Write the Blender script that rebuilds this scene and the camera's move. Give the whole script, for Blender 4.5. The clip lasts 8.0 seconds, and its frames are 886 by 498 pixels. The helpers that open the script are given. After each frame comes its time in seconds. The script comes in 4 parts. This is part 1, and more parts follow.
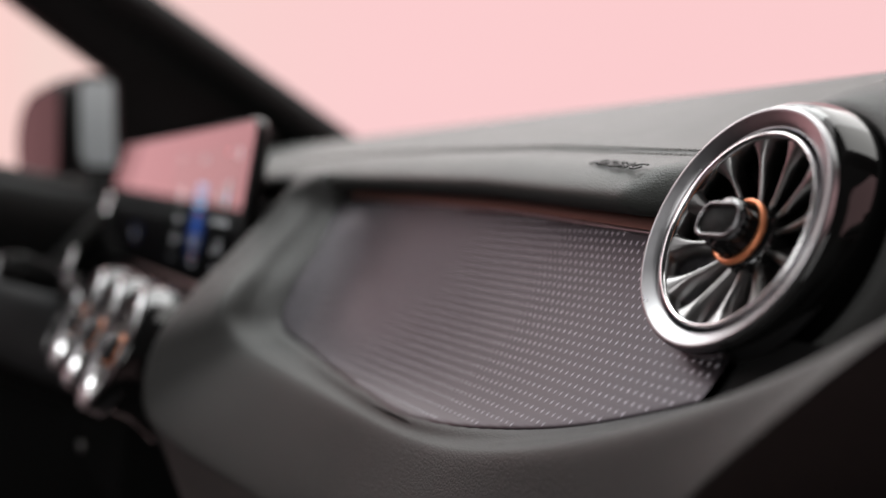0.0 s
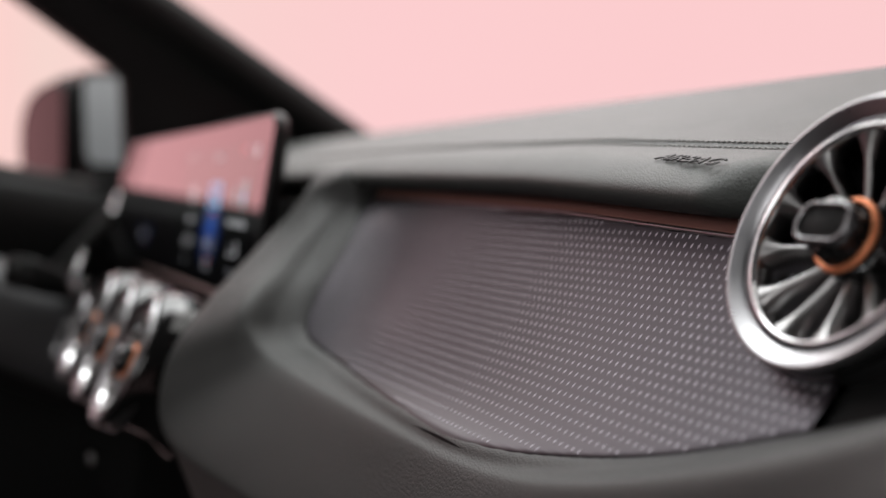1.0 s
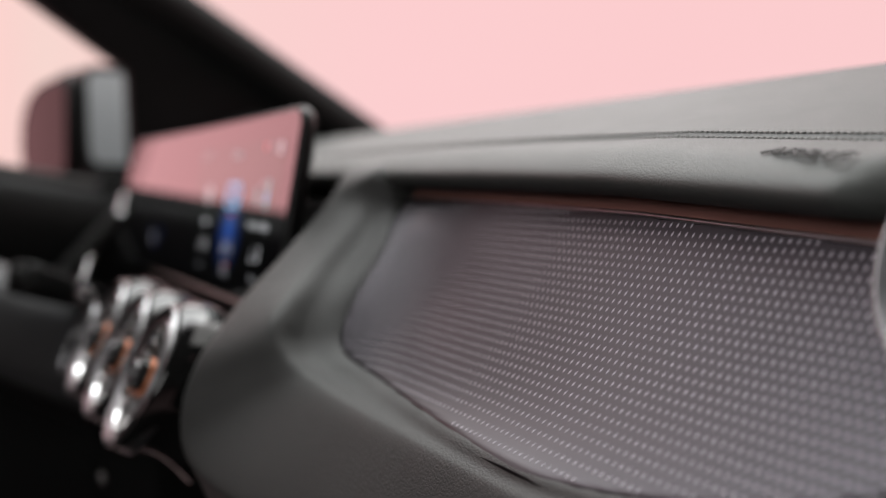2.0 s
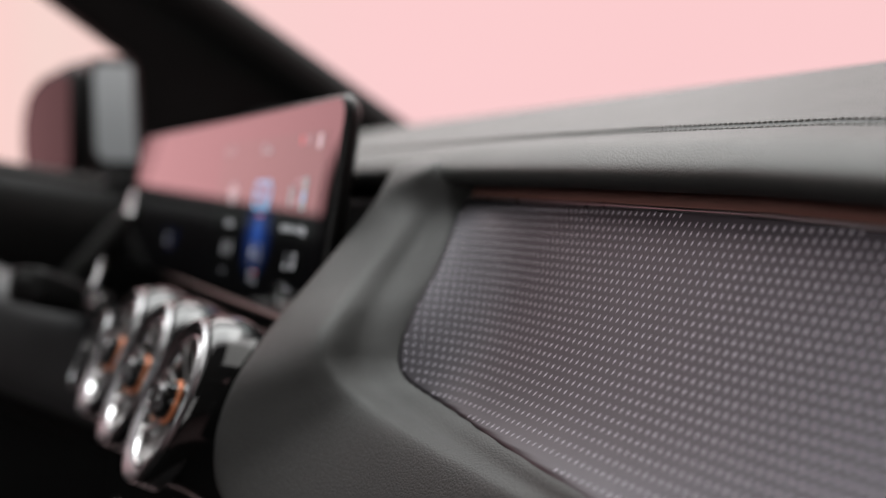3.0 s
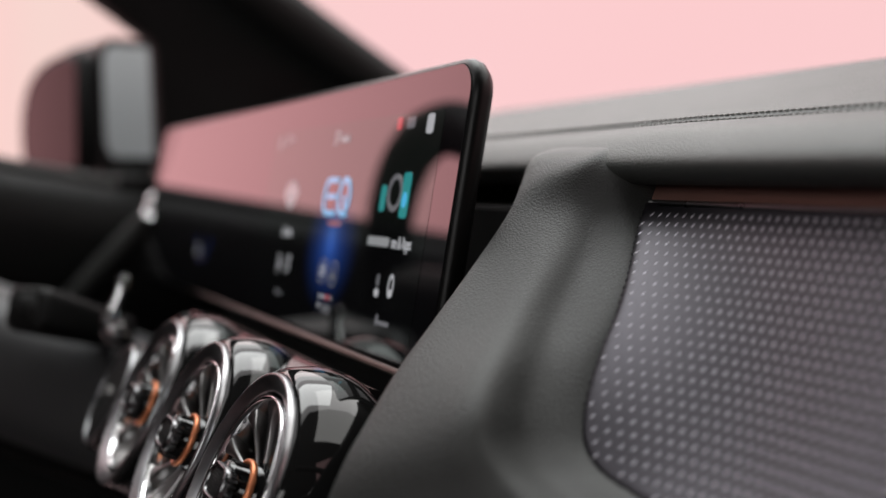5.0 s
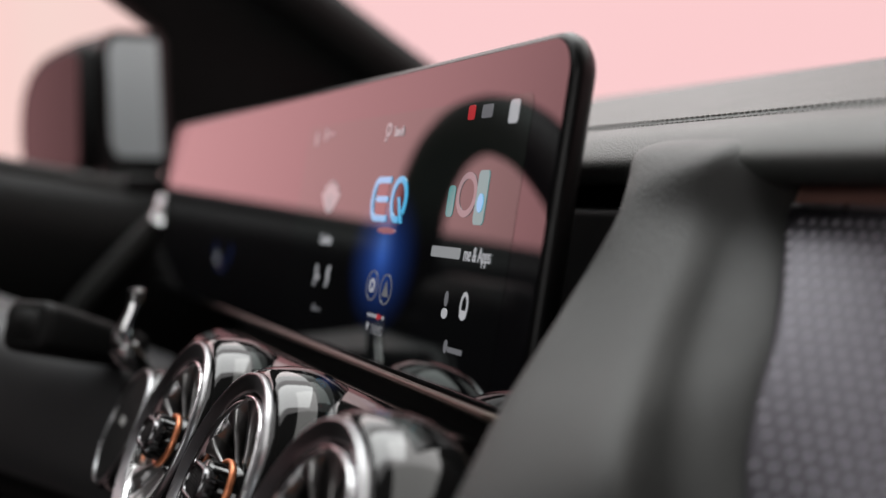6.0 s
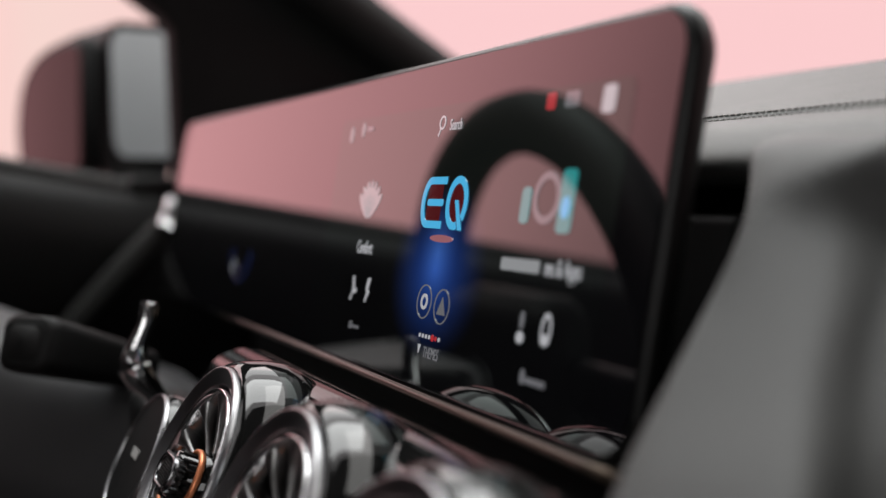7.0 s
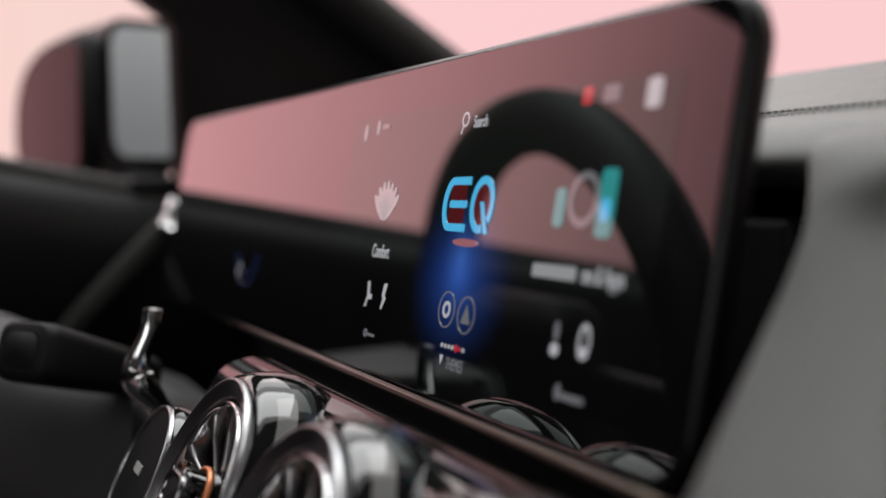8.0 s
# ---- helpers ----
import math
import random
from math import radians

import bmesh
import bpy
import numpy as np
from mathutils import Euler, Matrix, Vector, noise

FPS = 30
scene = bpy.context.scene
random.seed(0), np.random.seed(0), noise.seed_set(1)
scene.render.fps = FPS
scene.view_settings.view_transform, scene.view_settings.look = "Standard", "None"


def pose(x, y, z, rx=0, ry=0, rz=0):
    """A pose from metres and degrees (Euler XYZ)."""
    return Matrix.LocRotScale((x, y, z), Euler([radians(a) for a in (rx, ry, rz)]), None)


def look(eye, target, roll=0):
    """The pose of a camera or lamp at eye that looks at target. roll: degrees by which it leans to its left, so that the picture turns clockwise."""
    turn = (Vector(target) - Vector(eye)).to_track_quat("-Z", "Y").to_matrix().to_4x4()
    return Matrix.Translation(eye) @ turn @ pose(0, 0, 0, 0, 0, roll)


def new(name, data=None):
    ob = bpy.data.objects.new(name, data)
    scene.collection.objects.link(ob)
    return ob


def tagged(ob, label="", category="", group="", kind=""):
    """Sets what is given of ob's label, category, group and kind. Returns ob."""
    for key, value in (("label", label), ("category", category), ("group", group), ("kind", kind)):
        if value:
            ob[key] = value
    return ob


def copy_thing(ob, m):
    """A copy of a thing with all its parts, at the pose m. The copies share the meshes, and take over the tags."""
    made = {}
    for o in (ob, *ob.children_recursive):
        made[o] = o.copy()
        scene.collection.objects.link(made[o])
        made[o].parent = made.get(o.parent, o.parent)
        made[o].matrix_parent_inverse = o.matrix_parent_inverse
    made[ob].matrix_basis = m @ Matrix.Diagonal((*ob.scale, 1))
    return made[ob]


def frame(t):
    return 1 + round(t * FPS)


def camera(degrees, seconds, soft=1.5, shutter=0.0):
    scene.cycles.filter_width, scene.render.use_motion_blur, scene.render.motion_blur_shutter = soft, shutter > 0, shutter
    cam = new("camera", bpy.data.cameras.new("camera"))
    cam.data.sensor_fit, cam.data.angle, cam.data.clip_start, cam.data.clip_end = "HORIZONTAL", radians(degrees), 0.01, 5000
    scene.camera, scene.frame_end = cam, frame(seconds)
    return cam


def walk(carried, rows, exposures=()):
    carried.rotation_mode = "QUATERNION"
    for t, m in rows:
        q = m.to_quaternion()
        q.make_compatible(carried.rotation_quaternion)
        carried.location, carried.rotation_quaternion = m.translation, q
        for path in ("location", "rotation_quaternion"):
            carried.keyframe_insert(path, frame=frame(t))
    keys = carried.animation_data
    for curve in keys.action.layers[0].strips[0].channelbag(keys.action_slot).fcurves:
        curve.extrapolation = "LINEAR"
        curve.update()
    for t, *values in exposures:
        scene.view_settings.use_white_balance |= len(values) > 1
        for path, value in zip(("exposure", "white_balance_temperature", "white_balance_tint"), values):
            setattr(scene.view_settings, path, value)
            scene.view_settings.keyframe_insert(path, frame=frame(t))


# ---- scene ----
cam = camera(42.0, 8.0)
PATH = [
    (0, (0.014, 0.031, 1.117), (-1.822, 0.821, 1.035), 1.4),
    (0.5, (-0.007, 0.034, 1.117), (-1.845, 0.818, 1.033), 1.3),
    (1, (-0.036, 0.032, 1.119), (-1.874, 0.818, 1.028), 0.9),
    (1.5, (-0.065, 0.031, 1.12), (-1.902, 0.817, 1.026), 0.6),
    (3, (-0.188, 0.031, 1.12), (-2.022, 0.822, 1.022), 0.5),
    (3.5, (-0.237, 0.033, 1.12), (-2.07, 0.825, 1.022), 0.5),
    (4, (-0.286, 0.034, 1.119), (-2.119, 0.829, 1.023), 0.5),
    (4.5, (-0.328, 0.036, 1.12), (-2.16, 0.832, 1.022), 0.5),
    (6, (-0.458, 0.043, 1.119), (-2.289, 0.842, 1.027), 0.5),
    (6.5, (-0.495, 0.044, 1.119), (-2.324, 0.848, 1.03), 0.6),
    (7, (-0.527, 0.046, 1.119), (-2.356, 0.851, 1.031), 0.6),
    (7.5, (-0.546, 0.048, 1.119), (-2.374, 0.853, 1.03), 0.6),
    (8, (-0.554, 0.048, 1.119), (-2.381, 0.856, 1.033), 0.7),
]
walk(cam, [(t, look(eye, target, roll)) for t, eye, target, roll in PATH])

lens_data = cam.data
lens_data.dof.use_dof = True
lens_data.dof.focus_distance = 0.435
lens_data.dof.aperture_fstop = 4.4

# ---------------------------------------------------------------- light
world = bpy.data.worlds.new("studio")
scene.world = world
world.use_nodes = True
world.node_tree.nodes["Background"].inputs[0].default_value = (1.0, 0.97, 0.95, 1)
world.node_tree.nodes["Background"].inputs[1].default_value = 0.03


def area_lamp(name, place, target, sx, sy, watts, colour):
    data = bpy.data.lights.new(name, "AREA")
    data.shape, data.size, data.size_y, data.energy, data.color = "RECTANGLE", sx, sy, watts, colour
    ob = new(name, data)
    ob.matrix_world = look(place, target)
    return tagged(ob, "large white studio softbox outside the car, added out of view", "lamp")


# No softbox is in view; the first stands high beyond the windscreen.
area_lamp("softbox", (-0.7, 1.5, 3.0), (-0.75, 0.4, 1.1), 2.6, 1.8, 36, (1.0, 0.99, 0.96))
# Fill by the open passenger side, added to brighten the trim panel.
area_lamp("softbox", (0.20, -0.95, 1.55), (-0.50, 0.25, 1.06), 0.9, 0.7, 6, (1.0, 0.98, 0.97))

# Ceiling softbox added for white sheen on the trim panel.
area_lamp("softbox", (-3.0, -0.3, 3.3), (-3.0, -0.3, 0.0), 4.2, 6.4, 150, (1.0, 0.98, 0.98))
# Overhead softbox added for white reflections on the vent collars.
area_lamp("softbox", (-1.60, 0.30, 2.65), (-1.50, 0.28, 1.1), 1.3, 1.0, 24, (0.97, 1.0, 0.99))
# Driver's-side softbox added for grey sheen on the panel and gloss black.
area_lamp("softbox", (-3.4, 0.7, 2.55), (-0.8, 0.3, 1.1), 3.2, 1.5, 20, (0.97, 1.0, 0.99))


# ---------------------------------------------------------------- materials
def material(name, colour, rough=0.5, metal=0.0, ior=1.45, coat=0.0):
    m = bpy.data.materials.new(name)
    m.use_nodes = True
    b = m.node_tree.nodes["Principled BSDF"]
    b.inputs["Base Color"].default_value = (*colour, 1)
    b.inputs["Roughness"].default_value = rough
    b.inputs["Metallic"].default_value = metal
    b.inputs["IOR"].default_value = ior
    b.inputs["Coat Weight"].default_value = coat
    return m


def vary(m, scale, low, high, rough_low=None, rough_high=None, detail=4.0):
    """Colour (and gloss) that wanders between two tones at a real-world size."""
    nt = m.node_tree
    b = nt.nodes["Principled BSDF"]
    co = nt.nodes.new("ShaderNodeTexCoord")
    no = nt.nodes.new("ShaderNodeTexNoise")
    no.inputs["Scale"].default_value, no.inputs["Detail"].default_value = scale, detail
    nt.links.new(co.outputs["Object"], no.inputs["Vector"])
    ramp = nt.nodes.new("ShaderNodeMix")
    ramp.data_type = "RGBA"
    ramp.inputs[6].default_value, ramp.inputs[7].default_value = (*low, 1), (*high, 1)
    nt.links.new(no.outputs["Fac"], ramp.inputs[0])
    nt.links.new(ramp.outputs[2], b.inputs["Base Color"])
    if rough_low is not None:
        mp = nt.nodes.new("ShaderNodeMapRange")
        mp.inputs["To Min"].default_value, mp.inputs["To Max"].default_value = rough_low, rough_high
        nt.links.new(no.outputs["Fac"], mp.inputs["Value"])
        nt.links.new(mp.outputs["Result"], b.inputs["Roughness"])
    return m


def grain(m, cell=0.0015, depth=0.00018, strength=0.85, fine=1800.0):
    """Leather grain: pebbled cells with creases between them, and fine pores."""
    nt = m.node_tree
    b = nt.nodes["Principled BSDF"]
    co = nt.nodes.new("ShaderNodeTexCoord")
    warp = nt.nodes.new("ShaderNodeTexNoise")
    warp.inputs["Scale"].default_value = 260.0
    nt.links.new(co.outputs["Object"], warp.inputs["Vector"])
    add = nt.nodes.new("ShaderNodeVectorMath")
    add.operation = "MULTIPLY_ADD"
    add.inputs[1].default_value = (0.0022,) * 3
    nt.links.new(warp.outputs["Color"], add.inputs[0])
    nt.links.new(co.outputs["Object"], add.inputs[2])
    vo = nt.nodes.new("ShaderNodeTexVoronoi")
    vo.feature = "DISTANCE_TO_EDGE"
    vo.inputs["Scale"].default_value = 1.0 / cell
    nt.links.new(add.outputs[0], vo.inputs["Vector"])
    mp = nt.nodes.new("ShaderNodeMapRange")
    mp.interpolation_type = "SMOOTHSTEP"
    mp.inputs["From Max"].default_value = 0.28
    nt.links.new(vo.outputs["Distance"], mp.inputs["Value"])
    no = nt.nodes.new("ShaderNodeTexNoise")
    no.inputs["Scale"].default_value, no.inputs["Detail"].default_value = fine, 3.0
    nt.links.new(co.outputs["Object"], no.inputs["Vector"])
    mad = nt.nodes.new("ShaderNodeMath")
    mad.operation = "MULTIPLY_ADD"
    mad.inputs[1].default_value = 0.35
    nt.links.new(no.outputs["Fac"], mad.inputs[0])
    nt.links.new(mp.outputs["Result"], mad.inputs[2])
    bump = nt.nodes.new("ShaderNodeBump")
    bump.inputs["Distance"].default_value, bump.inputs["Strength"].default_value = depth, strength
    nt.links.new(mad.outputs[0], bump.inputs["Height"])
    nt.links.new(bump.outputs["Normal"], b.inputs["Normal"])
    return m


def glow(name, colour, strength):
    m = bpy.data.materials.new(name)
    m.use_nodes = True
    b = m.node_tree.nodes["Principled BSDF"]
    b.inputs["Base Color"].default_value = (0.01, 0.01, 0.01, 1)
    b.inputs["Emission Color"].default_value = (*colour, 1)
    b.inputs["Emission Strength"].default_value = strength
    return m


LEATHER = grain(vary(material("grey_leather", (0.1, 0.1, 0.097), 0.5), 40, (0.048, 0.052, 0.049), (0.062, 0.067, 0.063), 0.46, 0.56), strength=0.6)
# Pad's leather toned darker: shade on the bolster is put into its colour.
LEATHER_DIM = grain(vary(material("dimmed_leather", (0.06, 0.055, 0.052), 0.5), 40, (0.031, 0.0315, 0.0305), (0.041, 0.0415, 0.040), 0.48, 0.58), strength=0.5)
for hide in (LEATHER, LEATHER_DIM):
    hide.node_tree.nodes["Principled BSDF"].inputs["Specular IOR Level"].default_value = 0.33
BLACK = vary(material("black_plastic", (0.012, 0.012, 0.012), 0.55, ior=1.28), 90, (0.004, 0.004, 0.004), (0.008, 0.008, 0.008), 0.5, 0.62)
DARKTRIM = vary(material("dark_trim", (0.03, 0.03, 0.03), 0.7, ior=1.28), 60, (0.009, 0.009, 0.009), (0.016, 0.016, 0.016), 0.62, 0.75)
GLOSS = vary(material("piano_black", (0.006, 0.006, 0.006), 0.04, ior=1.5), 30, (0.005, 0.005, 0.005), (0.008, 0.008, 0.008), 0.03, 0.06)
CHROME = vary(material("satin_chrome", (0.62, 0.62, 0.63), 0.3, 1.0), 120, (0.29, 0.29, 0.30), (0.36, 0.36, 0.37), 0.24, 0.34)
BEZEL = vary(material("bezel_black", (0.003, 0.003, 0.003), 0.35, ior=1.3), 60, (0.002, 0.002, 0.002), (0.004, 0.004, 0.004), 0.30, 0.42)
BRIGHT = vary(material("polished_chrome", (0.75, 0.75, 0.76), 0.1, 1.0), 120, (0.72, 0.72, 0.73), (0.78, 0.78, 0.79), 0.07, 0.13)
GUNMETAL = vary(material("gunmetal", (0.16, 0.16, 0.165), 0.25, 1.0), 150, (0.13, 0.13, 0.135), (0.19, 0.19, 0.195), 0.2, 0.3)
VANE = vary(material("vane_metal", (0.42, 0.41, 0.41), 0.3, 1.0), 150, (0.24, 0.235, 0.235), (0.31, 0.305, 0.305), 0.26, 0.38)
COPPER = vary(material("copper_accent", (0.75, 0.26, 0.12), 0.35, 0.6), 200, (0.70, 0.23, 0.10), (0.80, 0.30, 0.15), 0.28, 0.42)
PANEL = vary(material("trim_panel_base", (0.14, 0.125, 0.135), 0.38, 0.9), 18, (0.036, 0.034, 0.039), (0.050, 0.046, 0.053), 0.33, 0.41)
DASHES = material("trim_panel_dashes", (0.56, 0.54, 0.59), 0.46, 0.85)
STRIP = vary(material("rose_strip", (0.16, 0.085, 0.07), 0.45, 0.4), 60, (0.26, 0.135, 0.11), (0.34, 0.18, 0.15), 0.4, 0.5)
BRONZE = vary(material("dark_bronze_trim", (0.10, 0.07, 0.05), 0.25, 0.8), 60, (0.045, 0.032, 0.023), (0.065, 0.046, 0.033), 0.25, 0.35)
LETTER = material("embossed_grey", (0.018, 0.018, 0.018), 0.6)
THREAD = material("grey_thread", (0.30, 0.30, 0.29), 0.8)
GLASS = material("display_glass", (0.004, 0.004, 0.005), 0.02, ior=2.1)
PAINT = vary(material("pale_grey_paint", (0.55, 0.58, 0.6), 0.25, coat=0.6), 20, (0.66, 0.70, 0.72), (0.74, 0.78, 0.80))
# Near-black mirror colour stands in for the dark surroundings it would reflect.
MIRROR = material("darkened_mirror_glass", (0.012, 0.0115, 0.011), 0.03, 1.0)


# ---------------------------------------------------------------- mesh tools
def part(name, bm, mat, parent=None, label="", smooth=True):
    me = bpy.data.meshes.new(name)
    bm.to_mesh(me)
    bm.free()
    if smooth:
        me.polygons.foreach_set("use_smooth", [True] * len(me.polygons))
    me.materials.append(mat)
    ob = new(name, me)
    ob.parent = parent
    return tagged(ob, label) if label else ob


def empty(name, place=(0, 0, 0)):
    ob = new(name)
    ob.location = place
    ob.empty_display_size = 0.02
    return ob


def sheet(rows, closed=False):
    """A skin over rows of points."""
    bm = bmesh.new()
    vs = [[bm.verts.new(p) for p in r] for r in rows]
    n = len(rows[0])
    for a, b in zip(vs, vs[1:]):
        for i in range(n if closed else n - 1):
            j = (i + 1) % n
            bm.faces.new((a[i], a[j], b[j], b[i]))
    return bm


def lathe(profile, n=96):
    rows = []
    for r, z in profile:
        rows.append([(r * math.cos(2 * math.pi * i / n), r * math.sin(2 * math.pi * i / n), z) for i in range(n)])
    return sheet(rows, True)


def box(sx, sy, sz, place=(0, 0, 0), bevel=0.0, turn=None, segments=3):
    bm = bmesh.new()
    bmesh.ops.create_cube(bm, size=1.0, matrix=Matrix.Diagonal((sx, sy, sz, 1)))
    if bevel:
        bmesh.ops.bevel(bm, geom=bm.edges[:], offset=bevel, segments=segments, affect="EDGES", profile=0.5)
    m = Matrix.Translation(place) @ (turn.to_4x4() if turn else Matrix.Identity(4))
    bmesh.ops.transform(bm, matrix=m, verts=bm.verts)
    return bm


def catmull(points, n=8):
    ps = [Vector(p) for p in points]
    ps = [ps[0] * 2 - ps[1], *ps, ps[-1] * 2 - ps[-2]]
    out = []
    for a, b, c, d in zip(ps, ps[1:], ps[2:], ps[3:]):
        for i in range(n):
            t = i / n
            out.append(0.5 * (2 * b + (c - a) * t + (2 * a - 5 * b + 4 * c - d) * t * t + (3 * b - a - 3 * c + d) * t ** 3))
    return [*out, ps[-2]]


def tube(points, radius, sides=12, flat=1.0):
    """A tube along points; radius may be a function of 0..1."""
    ps = [Vector(p) for p in points]
    rows = []
    for i, p in enumerate(ps):
        d = (ps[min(i + 1, len(ps) - 1)] - ps[max(i - 1, 0)]).normalized()
        a = d.cross(Vector((0, 0, 1)))
        a = a.normalized() if a.length > 1e-4 else Vector((1, 0, 0))
        b = a.cross(d)
        r = radius(i / (len(ps) - 1)) if callable(radius) else radius
        rows.append([p + r * (math.cos(2 * math.pi * k / sides) * a + flat * math.sin(2 * math.pi * k / sides) * b) for k in range(sides)])
    bm = sheet(rows, True)
    bm.verts.ensure_lookup_table()
    bm.faces.new(bm.verts[:sides])
    bm.faces.new(bm.verts[-sides:])
    return bm


def slab(outline, thick, axis=Vector((0, 0, 1))):
    """A plate: a closed outline, pushed along an axis."""
    bm = bmesh.new()
    f = bm.faces.new([bm.verts.new(p) for p in outline])
    ext = bmesh.ops.extrude_face_region(bm, geom=[f])
    bmesh.ops.translate(bm, vec=axis * thick, verts=[v for v in ext["geom"] if isinstance(v, bmesh.types.BMVert)])
    bmesh.ops.recalc_face_normals(bm, faces=bm.faces)
    return bm


def rounded(w, h, r, n=6):
    out = []
    for cx, cy, a0 in ((w / 2 - r, h / 2 - r, 0), (-w / 2 + r, h / 2 - r, 90), (-w / 2 + r, -h / 2 + r, 180), (w / 2 - r, -h / 2 + r, 270)):
        for i in range(n + 1):
            a = radians(a0 + 90 * i / n)
            out.append((cx + r * math.cos(a), cy + r * math.sin(a)))
    return out


def lettering(text, size, name, mat, parent, m, depth=0.0002, label="", align="LEFT"):
    cu = bpy.data.curves.new(name, "FONT")
    cu.body, cu.size, cu.extrude, cu.align_x = text, size, depth, align
    tmp = new(name + "_outline", cu)
    me = bpy.data.meshes.new_from_object(tmp.evaluated_get(bpy.context.evaluated_depsgraph_get()))
    bpy.data.objects.remove(tmp)
    me.materials.clear()
    me.materials.append(mat)
    ob = new(name, me)
    ob.parent = parent
    ob.matrix_local = m
    return tagged(ob, label) if label else ob


def table(pairs):
    xs, ys = zip(*sorted(pairs))
    return lambda v: np.interp(v, xs, ys)


def curve(pairs, degree=3):
    """A smooth line through pairs of height and value."""
    zs, vs = zip(*pairs)
    c = np.polyfit(np.array(zs) - 1.07, vs, degree)
    return lambda v: np.polyval(c, np.clip(v, 1.01, 1.125) - 1.07)


def smooth(a, b, v):
    t = np.clip((v - a) / (b - a), 0, 1)
    return t * t * (3 - 2 * t)


# ---------------------------------------------------------------- setting
def backdrop():
    """A pink studio wall that curves round the front and the far side of the car; it glows of itself, with uneven light
    painted in.
    """
    m = glow("pink_backdrop_glow", (0.95, 0.6, 0.62), 1.0)
    nt = m.node_tree
    b = nt.nodes["Principled BSDF"]
    co = nt.nodes.new("ShaderNodeTexCoord")
    no = nt.nodes.new("ShaderNodeTexNoise")
    no.inputs["Scale"].default_value, no.inputs["Detail"].default_value = 0.35, 1.0
    nt.links.new(co.outputs["Object"], no.inputs["Vector"])
    mix = nt.nodes.new("ShaderNodeMix")
    mix.data_type = "RGBA"
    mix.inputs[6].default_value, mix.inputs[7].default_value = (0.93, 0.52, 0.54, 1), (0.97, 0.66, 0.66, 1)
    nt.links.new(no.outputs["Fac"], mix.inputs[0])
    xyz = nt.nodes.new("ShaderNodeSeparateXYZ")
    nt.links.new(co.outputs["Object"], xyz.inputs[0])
    # Tone shifts along the wall: uneven light painted into its glow.
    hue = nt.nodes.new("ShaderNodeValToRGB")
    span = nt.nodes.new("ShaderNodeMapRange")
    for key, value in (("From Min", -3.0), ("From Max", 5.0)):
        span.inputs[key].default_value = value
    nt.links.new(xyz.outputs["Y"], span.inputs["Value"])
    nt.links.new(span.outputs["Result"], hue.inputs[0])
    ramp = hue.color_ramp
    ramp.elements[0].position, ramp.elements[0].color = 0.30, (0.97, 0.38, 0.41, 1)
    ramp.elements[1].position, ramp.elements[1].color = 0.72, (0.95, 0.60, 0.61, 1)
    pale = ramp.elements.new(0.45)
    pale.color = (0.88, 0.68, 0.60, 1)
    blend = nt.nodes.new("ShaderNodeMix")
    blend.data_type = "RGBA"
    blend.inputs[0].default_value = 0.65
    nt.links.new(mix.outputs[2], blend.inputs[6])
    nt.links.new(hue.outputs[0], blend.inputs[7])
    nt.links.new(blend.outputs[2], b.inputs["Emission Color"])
    # Glow raised towards the driver's side, to brighten the pink mirrored in the display.
    side_boost = nt.nodes.new("ShaderNodeMapRange")
    side_boost.interpolation_type = "SMOOTHSTEP"
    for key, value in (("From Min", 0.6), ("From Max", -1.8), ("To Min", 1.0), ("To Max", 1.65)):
        side_boost.inputs[key].default_value = value
    nt.links.new(xyz.outputs["Y"], side_boost.inputs["Value"])
    # Glow faded towards the rear, as falloff of light on the wall.
    rear_fade = nt.nodes.new("ShaderNodeMapRange")
    rear_fade.interpolation_type = "SMOOTHSTEP"
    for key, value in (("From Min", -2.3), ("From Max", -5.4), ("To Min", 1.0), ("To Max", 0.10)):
        rear_fade.inputs[key].default_value = value
    nt.links.new(xyz.outputs["Y"], rear_fade.inputs["Value"])
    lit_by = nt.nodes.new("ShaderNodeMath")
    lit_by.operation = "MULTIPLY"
    nt.links.new(side_boost.outputs["Result"], lit_by.inputs[0])
    nt.links.new(rear_fade.outputs["Result"], lit_by.inputs[1])
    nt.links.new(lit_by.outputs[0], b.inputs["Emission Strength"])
    rows = []
    for k in range(9):
        z = -0.5 + 6.5 * k / 8
        rows.append([(-0.9 + 7 * math.cos(radians(a)), 7 * math.sin(radians(a)), z) for a in range(20, 241, 4)])
    tagged(part("backdrop", sheet(rows), m), "self-lit pink seamless studio backdrop wall with painted light falloff", "backdrop", kind="structure")


backdrop()
tagged(part("ground", box(30, 30, 0.1, (0, 0, -0.05)), material("studio_floor", (0.35, 0.26, 0.26), 0.6), smooth=False), "pale pink studio floor under the car", "floor", kind="structure")


